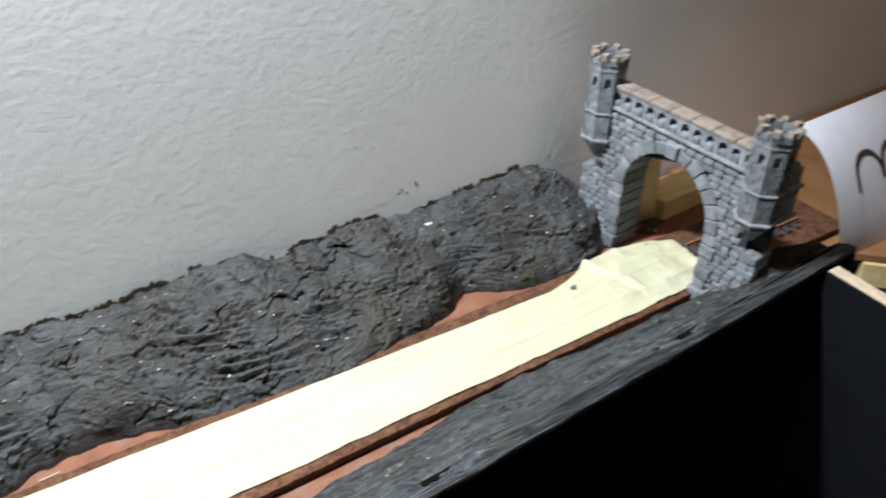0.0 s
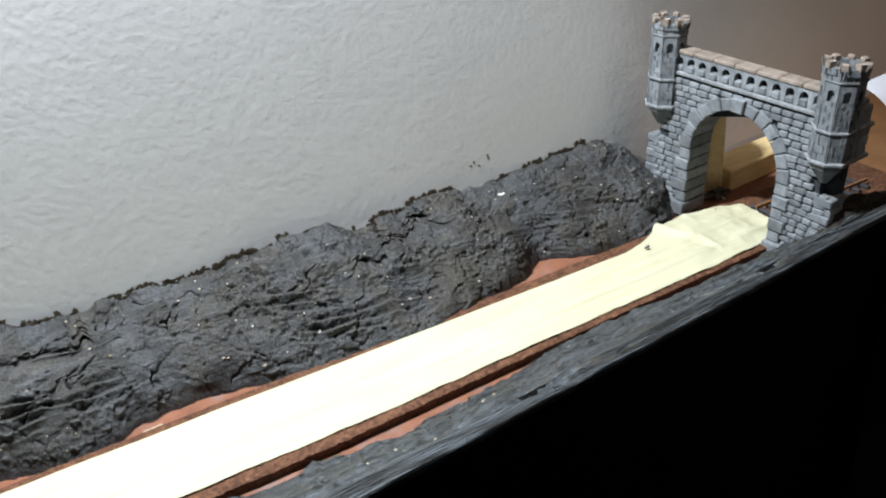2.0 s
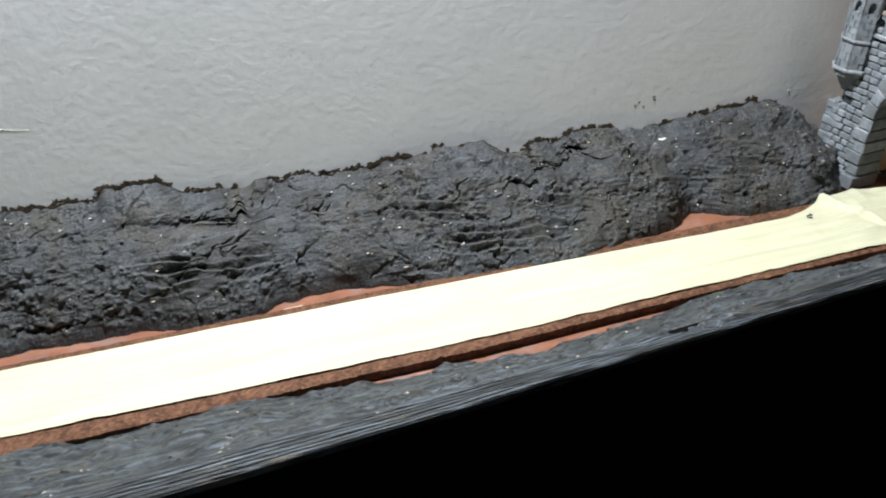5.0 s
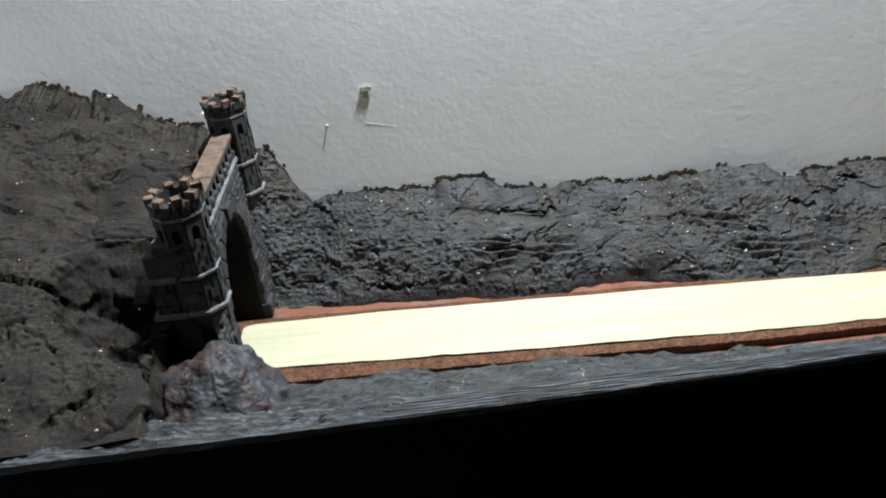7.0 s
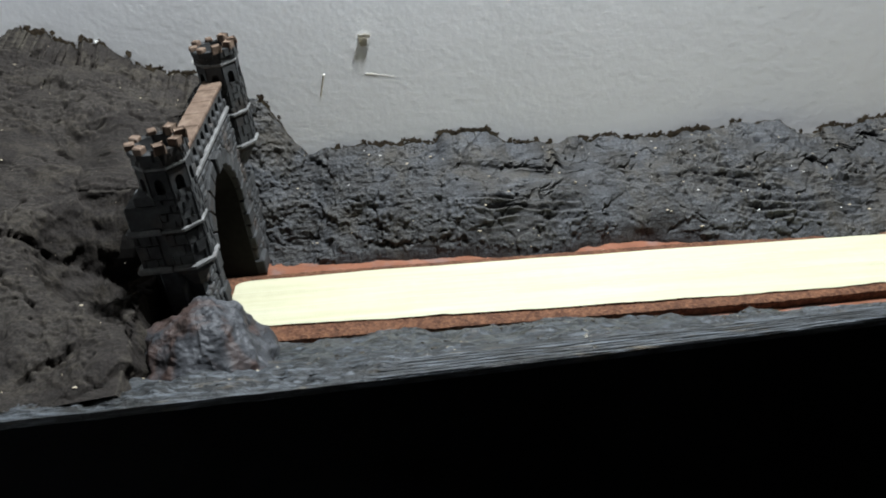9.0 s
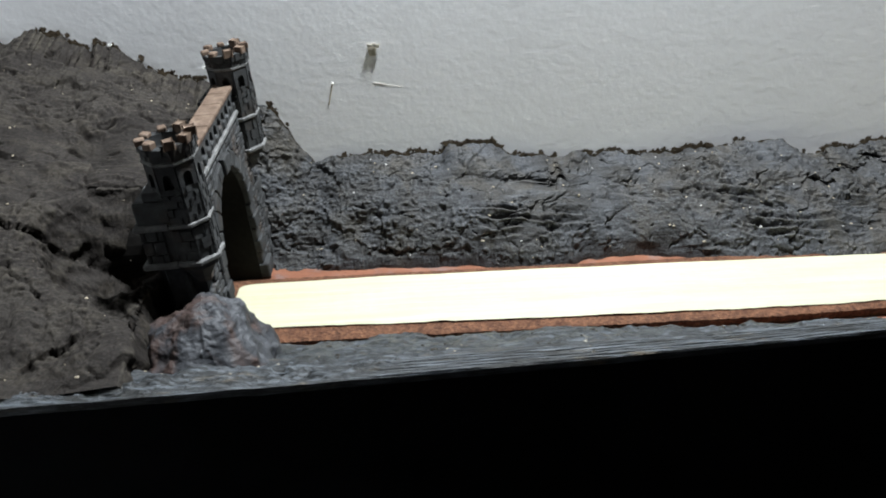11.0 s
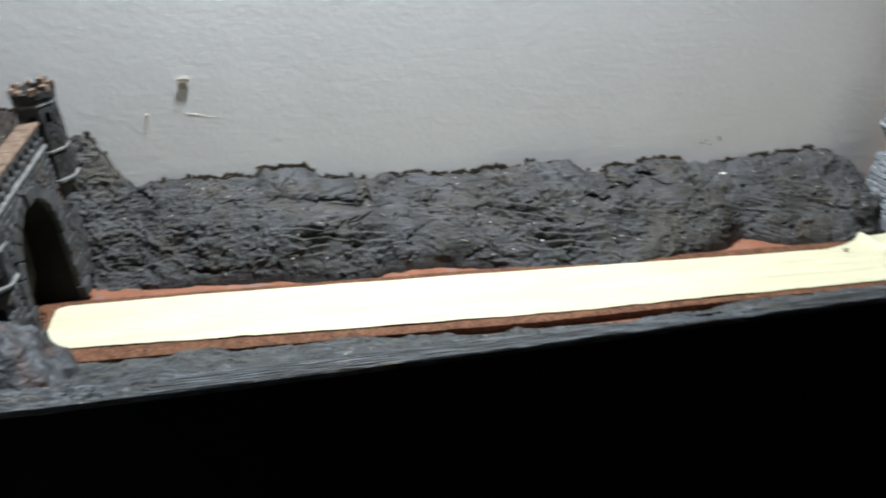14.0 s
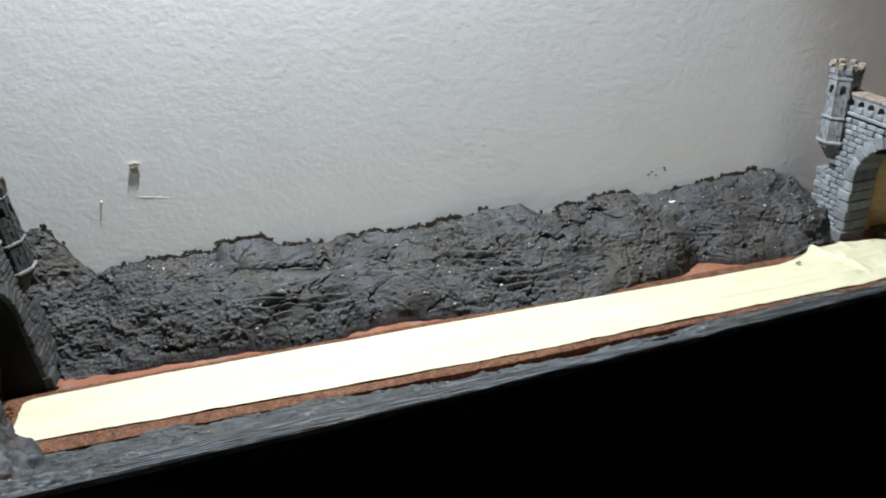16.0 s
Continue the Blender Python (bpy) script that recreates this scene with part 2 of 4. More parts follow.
MORTAR = material("mortar_grey", mortar_grey, 0.85, spec=0.2)
COPING = material("coping_brown", coping_brown, 0.8, spec=0.2)
# darker copies for the left portal: darker paint plus part of its shade
DARK_STONE = material("stone_dark", stone_dark, 0.75, spec=0.2)
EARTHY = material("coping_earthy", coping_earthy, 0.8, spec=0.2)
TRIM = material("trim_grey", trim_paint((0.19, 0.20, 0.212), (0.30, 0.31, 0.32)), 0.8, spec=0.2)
DARK_TRIM = material("trim_dark", trim_paint((0.125, 0.125, 0.123), (0.20, 0.20, 0.195)), 0.75, spec=0.2)
# near-black in place of the shade inside the left portal's mouth
MOUTH_SHADE = material("mouth_shade", plain((0.012, 0.011, 0.010), 0.3, 300), 0.85, spec=0.1)
PINE = material("pine", pine, 0.6)
PLY = material("bare_ply", plain((0.50, 0.40, 0.29), 0.2, 300), 0.7)
HARD = material("hardboard", hardboard, 0.6)
PAPER = material("paper", plain((0.62, 0.635, 0.71), 0.03, 60), 0.8)
INK = material("ink", plain((0.05, 0.03, 0.025), 0.2), 0.7)
PENCIL = material("pencil", plain((0.55, 0.54, 0.55), 0.1), 0.8)
WHITE = material("plaster_white", plain((0.72, 0.71, 0.68), 0.1, 700), 0.7)
FLAKE = material("flake", plain((0.80, 0.77, 0.70), 0.06, 400), 0.5)
FADED = material("filler_grey", plain((0.17, 0.16, 0.135), 0.4, 600), 0.8)
# tan of the shadow painted under the paint lip
LIP_SHADE = material("lip_shade_tan", plain((0.46, 0.42, 0.34), 0.15, 500), 0.8)
FILLER = material("filler_tan", plain((0.42, 0.36, 0.27), 0.25, 350), 0.8)
STEEL = material("steel", plain((0.55, 0.56, 0.58), 0.1, 500), 0.3, metal=1.0)
RED = material("red_paint", plain((0.42, 0.03, 0.02), 0.15), 0.35)
DARK = material("dark_grey", plain((0.045, 0.045, 0.05), 0.2), 0.6)
BRASS = material("rail_brown", plain((0.24, 0.12, 0.05), 0.25), 0.5)
FLOOR = material("floor_dark", plain((0.012, 0.012, 0.013), 0.2, 20), 0.9, spec=0.05)
CEIL = material("ceiling_white", plain((0.7, 0.68, 0.64), 0.05, 20), 0.9)
SMEAR = material("wall_smear", plain((0.095, 0.074, 0.050), 0.55, 500), 0.85, spec=0.1)


# ---------------------------------------------------------------- building helpers
def mesh_of(name, verts, faces, mat, smooth=False):
    me = bpy.data.meshes.new(name)
    me.from_pydata([tuple(map(float, v)) for v in verts], [], faces)
    me.materials.append(mat)
    if smooth:
        me.polygons.foreach_set("use_smooth", [True] * len(me.polygons))
    me.update()
    return me


def under(ob, parent):
    ob.parent = parent
    return ob


def part(name, bm, mat, parent=None, label="", smooth=False, kind=""):
    me = bpy.data.meshes.new(name)
    bmesh.ops.recalc_face_normals(bm, faces=bm.faces)
    bm.to_mesh(me)
    bm.free()
    me.materials.append(mat)
    if smooth:
        me.polygons.foreach_set("use_smooth", [True] * len(me.polygons))
    ob = new(name, me)
    if parent:
        ob.parent = parent
    return tagged(ob, label, kind=kind)


def thing(name, at, label, category, group=""):
    ob = new(name)
    ob.matrix_basis = at
    ob.empty_display_size = 0.01
    return tagged(ob, label, category, group)


def box(bm, lo, hi, bevel=0.0, jitter=0.0, rng=None, m=None):
    """A box from corner to corner, its edges bevelled and its corners a little uneven."""
    lo, hi = Vector(lo), Vector(hi)
    made = bmesh.ops.create_cube(bm, size=1.0)["verts"]
    for v in made:
        v.co = Vector([lo[i] + (v.co[i] + 0.5) * (hi[i] - lo[i]) for i in range(3)])
        if jitter:
            v.co += Vector([rng.uniform(-jitter, jitter) for _ in range(3)])
        if m:
            v.co = m @ v.co
    if bevel:
        edges = list({e for v in made for e in v.link_edges})
        bmesh.ops.bevel(bm, geom=edges, offset=bevel, segments=1, affect="EDGES", profile=0.5)


def prism(bm, sides, rings, turn=0.0, centre=(0, 0), cap=True):
    """A stack of many-sided rings (height, radius) joined into one skin."""
    loops = []
    for z, r in rings:
        loops.append([bm.verts.new((centre[0] + r * math.cos(turn + 2 * math.pi * i / sides), centre[1] + r * math.sin(turn + 2 * math.pi * i / sides), z)) for i in range(sides)])
    for a, b in zip(loops, loops[1:]):
        for i in range(sides):
            j = (i + 1) % sides
            bm.faces.new((a[i], a[j], b[j], b[i]))
    if cap:
        bm.faces.new(loops[0][::-1])
        bm.faces.new(loops[-1])


def hashed(ix, iy, iz, seed):
    n = ix * 374761393 + iy * 668265263 + iz * 1274126177 + seed * 974634777
    n = (n ^ (n >> 13)) * 1274126177
    n = n ^ (n >> 16)
    return (n & 0xFFFF) / 65535.0


def value(p, seed=0):
    """Smooth noise from 0 to 1 at many places at once."""
    i = np.floor(p).astype(np.int64)
    f = p - i
    f = f * f * f * (f * (f * 6 - 15) + 10)
    out = 0
    for a in (0, 1):
        for b in (0, 1):
            for c in (0, 1):
                w = (f[..., 0] if a else 1 - f[..., 0]) * (f[..., 1] if b else 1 - f[..., 1]) * (f[..., 2] if c else 1 - f[..., 2])
                out = out + w * hashed(i[..., 0] + a, i[..., 1] + b, i[..., 2] + c, seed)
    return out


def layered(p, octaves=4, seed=0, gain=0.5, ridged=False):
    total, amp, norm = 0, 1.0, 0.0
    for k in range(octaves):
        v = value(p * 2.03**k + 17.3 * k, seed + k)
        v = 1 - abs(2 * v - 1) if ridged else v
        total, norm, amp = total + amp * v, norm + amp, amp * gain
    return total / norm


def sheet(name, pos, mat, parent=None, smooth=True, keep=None):
    """A grid of places (rows x columns x 3) as one surface."""
    r, c = pos.shape[:2]
    idx = np.arange(r * c).reshape(r, c)
    q = np.stack([idx[:-1, :-1], idx[:-1, 1:], idx[1:, 1:], idx[1:, :-1]], -1)
    q = q[keep] if keep is not None else q.reshape(-1, 4)
    me = bpy.data.meshes.new(name)
    me.from_pydata(pos.reshape(-1, 3).tolist(), [], q.reshape(-1, 4).tolist())
    me.materials.append(mat)
    if smooth:
        me.polygons.foreach_set("use_smooth", [True] * len(me.polygons))
    me.update()
    ob = new(name, me)
    if parent:
        ob.parent = parent
    return ob


def pushed(pos, d):
    """A grid of places moved along its own normals by d."""
    n = np.cross(np.gradient(pos, axis=1), np.gradient(pos, axis=0))
    n = n / np.maximum(np.linalg.norm(n, axis=-1, keepdims=True), 1e-12)
    n = n * np.where(n[..., 2:3] < 0, -1, 1)
    return pos + n * d[..., None]


def curve(x, table):
    xs, ys = zip(*table)
    return np.interp(x, xs, ys)


# ---------------------------------------------------------------- plan
WALL_Y = 0.1195          # face of the back wall
BOARD_Z = -0.003         # brown board
LEFT_X, RIGHT_X = -0.0008, 0.5617  # the two portals' faces

CORNER_X = -0.168        # side wall on the left



def edge_y(x):
    """The front of the black fascia, which runs slightly askew to the track."""
    return -0.1152 + 0.080 * x + 0.0204 * x * x


def rim_z(x):
    """The top of the fascia, which stands higher towards the hill."""
    return 0.0525 - 0.0283 * x + 0.0128 * x * x


# ---------------------------------------------------------------- room shell
def slab(name, lo, hi, mat, label, category):
    bm = bmesh.new()
    box(bm, lo, hi)
    return tagged(part(name, bm, mat), label, category, kind="structure")


def back_wall():
    """The long wall: straight along the track, then turning softly away beyond the right portal."""
    xs = [CORNER_X - 0.1, 0.0, 0.25] + [0.50 + 0.006 * k for k in range(15)] + [0.8, 1.4, 3.3]
    turn, y, line = 0.0, WALL_Y, []
    for k, x in enumerate(xs):
        if k:
            turn = math.tan(radians(2.5)) * min(1, max(0, (x - 0.51) / 0.07)) ** 1.3
            y += (x - xs[k - 1]) * turn
        line.append((x, y))
    bm = bmesh.new()
    rows = [[bm.verts.new((x, yy + d, z)) for x, yy in line] for d, z in ((0, -1.0), (0, 1.8), (0.1, 1.8), (0.1, -1.0))]
    for a, b in zip(rows, rows[1:] + rows[:1]):
        for i in range(len(line) - 1):
            bm.faces.new((a[i], a[i + 1], b[i + 1], b[i]))
    bm.faces.new([r[0] for r in rows])
    bm.faces.new([r[-1] for r in rows][::-1])
    return tagged(part("wall_back", bm, WALL, smooth=False), "off-white painted plaster wall with roller texture", "wall", kind="structure")


back_wall()
slab("wall_left", (CORNER_X - 0.1, -2.5, -1.0), (CORNER_X, WALL_Y, 1.8), WALL, "white painted side wall meeting the back wall", "wall")
slab("wall_right", (3.2, -2.5, -1.0), (3.3, 1.2, 1.8), WALL, "painted wall that closes the room", "wall")
slab("wall_front", (CORNER_X - 0.1, -2.6, -1.0), (3.3, -2.5, 1.8), WALL, "painted wall behind the viewer", "wall")
slab("ceiling", (CORNER_X - 0.1, -2.6, 1.8), (3.3, 1.2, 1.9), CEIL, "plain white ceiling", "ceiling")
slab("floor", (CORNER_X - 0.1, -2.6, -1.1), (3.3, 1.2, -1.0), FLOOR, "dark floor deep in shadow", "floor")

# ---------------------------------------------------------------- base board, fascia, cork and tape
baseboard = thing("layout_board", pose(0, 0, 0), "narrow model railway board painted reddish brown, along the wall", "model board")
bm = bmesh.new()
box(bm, (CORNER_X + 0.002, -0.045, -0.014), (0.66, WALL_Y - 0.001, BOARD_Z), 0.0008)
part("deck", bm, BOARD, baseboard, "reddish brown painted deck with grey scuffs")
bm = bmesh.new()
loops = []
for x in np.linspace(CORNER_X + 0.002, 0.633, 24):
    y, top = edge_y(x), rim_z(x) - 0.0035
    loops.append([bm.verts.new(co) for co in ((x, y, -0.36), (x, y, top - 0.0004), (x, y + 0.0004, top), (x, y + 0.0115, top), (x, y + 0.0115, -0.36))])
for a, b in zip(loops, loops[1:]):
    for k in range(5):
        bm.faces.new((a[k], a[(k + 1) % 5], b[(k + 1) % 5], b[k]))
bm.faces.new(loops[0])
bm.faces.new(loops[-1][::-1])
part("fascia", bm, FASCIA, baseboard, "matt black front panel")


def ledge():
    """Dark plastered slope from the cork up to the fascia, whose bare ply edge shows its layers."""
    xs = np.linspace(CORNER_X + 0.003, 0.633, 700)
    prof = [(0.0, -0.16), (0.012, 0.0), (0.04, 0.045), (0.12, 0.14), (0.25, 0.285), (0.40, 0.455), (0.55, 0.62), (0.70, 0.79), (0.80, 0.90), (0.855, 0.955)]
    for k in range(6):
        f0 = 0.858 + 0.0235 * k
        prof += [(f0, 0.950 + 0.006 * k), (f0 + 0.003, 0.966 + 0.006 * k), (f0 + 0.018, 0.968 + 0.006 * k), (f0 + 0.021, 0.950 + 0.006 * k)]
    prof += [(0.9995, 0.985), (1.0, 0.96), (1.0005, 0.92)]
    t = np.linspace(0, len(prof) - 1, 150)
    f, h = np.interp(t, range(len(prof)), [p[0] for p in prof]), np.interp(t, range(len(prof)), [p[1] for p in prof])
    x, f2 = np.meshgrid(xs, f)
    wav = (layered(np.stack([xs * 38, xs * 0, xs * 0], -1), 4, 21) - 0.5) * 0.007
    inner = curve(xs, [(-0.17, -0.017), (0.0, -0.0150), (0.03, -0.0165), (0.06, -0.0128), (0.165, -0.0128), (0.19, -0.0150), (0.245, -0.0180), (0.30, -0.0235), (0.335, -0.0205), (0.37, -0.0172), (0.40, -0.0128), (0.45, -0.0098), (0.66, -0.0085)]) + wav
    y = inner[None] * (1 - f2) + edge_y(xs)[None] * f2
    plain_h = np.interp(f, [0.0, 0.012, 0.04, 0.12, 0.25, 0.40, 0.55, 0.70, 0.80, 0.90, 0.98, 0.9995, 1.0, 1.0005], [-0.16, 0.0, 0.045, 0.14, 0.285, 0.455, 0.62, 0.79, 0.90, 0.965, 0.99, 0.985, 0.96, 0.92])
    p = np.stack([x, y, x * 0], -1)
    lump = layered(p * (70, 95, 0), 5, 3, 0.55)
    bare = np.clip((f2 - (0.80 + 0.45 * (layered(p * (20, 8, 0), 2, 5) - 0.5) + 0.60 * np.clip((0.085 - x) / 0.08, 0, 1))) / 0.05, 0, 1)
    z = 0.001 + (plain_h[:, None] * (1 - bare) + h[:, None] * bare) * (rim_z(xs)[None] - 0.001)
    z = z + np.clip(f2 / 0.03, 0, 1) * (1 - bare) * ((lump - 0.47) * 0.0085 + (layered(p * (330, 400, 0), 3, 7) - 0.5) * 0.0022) * np.clip((1.0 - f2) / 0.04, 0.1, 1)
    z = z + bare * (layered(p * (40, 420, 0), 3, 9) - 0.5) * 0.0012 * (f2 < 0.995)
    return sheet("plastered_ledge", np.stack([x, y, z], -1), LEDGE, baseboard)


tagged(ledge(), "dark grey plastered rim with bare ply streaks")

roadbed = thing("cork_roadbed", pose(0, 0, 0), "strip of brown cork track bed glued to the board", "track bed")
xs = np.linspace(-0.05, 0.70, 420)
prof = [(-0.0128, BOARD_Z), (-0.0139, 0.0012), (-0.0138, 0.0022), (-0.0125, 0.0026), (0.0480, 0.0026), (0.0510, 0.0020), (0.0525, BOARD_Z)]
t = np.linspace(0, len(prof) - 1, 40)
py, pz = np.interp(t, range(len(prof)), [p[0] for p in prof]), np.interp(t, range(len(prof)), [p[1] for p in prof])
gx, gy = np.meshgrid(xs, py)
gy = gy + np.where(gy < 0.02, curve(gx, [(0.28, 0.0), (0.36, 0.0030), (0.46, 0.0058), (0.58, 0.0085)]), 0)
gz = np.repeat(pz[:, None], len(xs), 1)
n3 = layered(np.stack([gx * 500, gy * 500, gz * 500], -1), 2, 5) - 0.5
sheet("cork_strip", np.stack([gx, gy + n3 * 0.0007, gz + n3 * 0.0006 * (gz > BOARD_Z + 0.001)], -1), CORK, roadbed)


def tape():
    """Masking tape over the track: a long strip with round worn ends, soft ridges and a crumpled far end."""
    n, m = 520, 44
    s = np.linspace(0, 1, n)
    x = -0.0110 + s * (0.588 + 0.0110)
    back = curve(x, [(-0.011, 0.0440), (0.07, 0.0462), (0.30, 0.0435), (0.49, 0.0405), (0.505, 0.0440), (0.525, 0.0530), (0.55, 0.0560), (0.575, 0.0500), (0.588, 0.0420)])
    front = curve(x, [(-0.011, -0.0008), (0.003, -0.0012), (0.04, -0.0025), (0.19, -0.0066), (0.30, -0.0072), (0.36, -0.0058), (0.45, -0.0040), (0.52, -0.0032), (0.57, -0.0012), (0.588, 0.006)])
    endl = np.clip((x + 0.011) / 0.010, 0, 1)
    back = back - (1 - np.sqrt(1 - (1 - endl) ** 2)) * 0.004
    front = front + (1 - np.sqrt(1 - (1 - endl) ** 2)) * 0.012
    wob = (layered(np.stack([x * 90, x * 0, x * 0], -1), 3, 2) - 0.5) * 0.0012
    v = np.linspace(0, 1, m)[:, None]
    y = (front + wob)[None] + v * (back - front)[None]
    gx = np.repeat(x[None], m, 0) + (layered(np.stack([y * 200, y * 0 + 3, y * 0], -1), 3, 8) - 0.5) * 0.004 * (s[None] > 0.97)
    z = 0.0042 + 0 * y
    for c, w, h in ((0.011, 0.0016, 0.0014), (0.028, 0.0016, 0.0011)):
        z = z + h * np.exp(-((y - c) / w) ** 2)
    z = z - 0.0008 * np.exp(-((y - 0.002) / 0.003) ** 2)
    z = z + 0.0001 * np.exp(-(((y - 0.0195) / 0.0125) ** 4)) * np.sin(2 * math.pi * gx / 0.0085)
    p = np.stack([gx, y, z], -1)
    crease = np.clip((gx - 0.48) / 0.05, 0, 1)
    z = z + (layered(p * (30, 160, 0), 4, 6) - 0.5) * 0.0010 + crease * (layered(p * (55, 80, 0), 3, 12) - 0.4) * 0.0036 + crease * (layered(p * (90, 60, 0), 2, 14, ridged=True) - 0.6) * 0.0016
    z = z + 0.0042 * np.exp(-(((gx - 0.532) + (y - 0.03) * 0.45) / 0.0022) ** 2) * np.clip((y - 0.012) / 0.01, 0, 1)
    z = z - np.clip((y - (back[None] - 0.0016)) / 0.0016, 0, 1) * 0.0014 - np.clip(((front[None] + 0.0010) - y) / 0.0010, 0, 1) * 0.0006
    return sheet("masking_tape", np.stack([gx, y, z], -1), TAPE)


tagged(tape(), "strip of pale yellow masking tape covering the track", "masking tape")

# ---------------------------------------------------------------- rock bank along the wall
CREST = [(-0.02, 0.094), (-0.008, 0.089), (0.006, 0.082), (0.014, 0.071), (0.022, 0.056), (0.030, 0.047), (0.036, 0.049), (0.055, 0.050), (0.087, 0.048), (0.108, 0.0495), (0.114, 0.0535), (0.120, 0.0545), (0.127, 0.0510), (0.134, 0.0545), (0.141, 0.0525), (0.148, 0.048), (0.165, 0.044), (0.20, 0.044), (0.235, 0.041), (0.264, 0.043), (0.29, 0.047), (0.310, 0.048), (0.328, 0.046), (0.343, 0.038), (0.375, 0.040), (0.40, 0.044), (0.44, 0.038), (0.486, 0.041), (0.515, 0.045), (0.530, 0.044), (0.545, 0.036), (0.556, 0.028), (0.562, 0.024)]
FOOT = [(-0.02, 0.068), (0.03, 0.067), (0.078, 0.065), (0.10, 0.063), (0.134, 0.060), (0.150, 0.053), (0.165, 0.051), (0.176, 0.055), (0.19, 0.062), (0.205, 0.065), (0.225, 0.066), (0.245, 0.062), (0.265, 0.052), (0.28, 0.047), (0.30, 0.043), (0.36, 0.042), (0.38, 0.045), (0.395, 0.051), (0.43, 0.060), (0.447, 0.073), (0.463, 0.066), (0.48, 0.057), (0.50, 0.054), (0.515, 0.0505), (0.535, 0.056), (0.555, 0.066), (0.562, 0.068)]


def smeared(u, w, seed, count, size, aspect=1.0):
    """Palette-knife patches over a surface (u along, w up): the height of each patch's face, its strokes, and how near its border is."""
    r = np.random.RandomState(seed)
    lo, hi = (u.min(), w.min()), (u.max(), w.max())
    pts = np.stack([r.uniform(lo[0], hi[0], count), r.uniform(lo[1], hi[1], count)], -1)
    tilt, level = r.normal(0, 0.10, (count, 2)), r.normal(0, 0.0011, count)
    way, force = r.normal(0.10, 0.30, count), r.uniform(0.1, 1.3, count)
    q = np.stack([u, w, u * 0], -1)
    wu = u + (layered(q * 90, 3, seed + 1) - 0.5) * 0.014
    ww = w + (layered(q * 90, 3, seed + 2) - 0.5) * 0.014
    first, second, who = np.full(u.shape, 9.0), np.full(u.shape, 9.0), np.zeros(u.shape, int)
    for k in range(count):
        dist = np.hypot((wu - pts[k, 0]) / aspect, ww - pts[k, 1])
        near = dist < first
        second = np.where(near, first, np.minimum(second, dist))
        who = np.where(near, k, who)
        first = np.where(near, dist, first)
    du, dw = u - pts[who, 0], w - pts[who, 1]
    face = np.clip(level[who] + tilt[who, 0] * du + tilt[who, 1] * dw, -0.0030, 0.0030)
    along, across = np.cos(way[who]) * du + np.sin(way[who]) * dw, -np.sin(way[who]) * du + np.cos(way[who]) * dw
    bend = across + 0.9 * along**2 / size * 0.2
    lines = layered(np.stack([along * 42 + who * 3.1, bend * 430, who * 1.7], -1), 3, seed + 5, 0.55) - 0.5
    return face, lines * force[who], np.clip((second - first) / 0.0035, 0, 1)


# where the plaster was dragged into deep furrows: along, up, reach along, reach up, depth
FURROWS = ((0.158, 0.026, 0.030, 0.011, 1.0), (0.230, 0.031, 0.022, 0.006, 0.55), (0.292, 0.034, 0.030, 0.007, 0.9), (0.300, 0.018, 0.022, 0.006, 0.7), (0.345, 0.020, 0.022, 0.010, 0.6), (0.490, 0.026, 0.030, 0.008, 0.45))


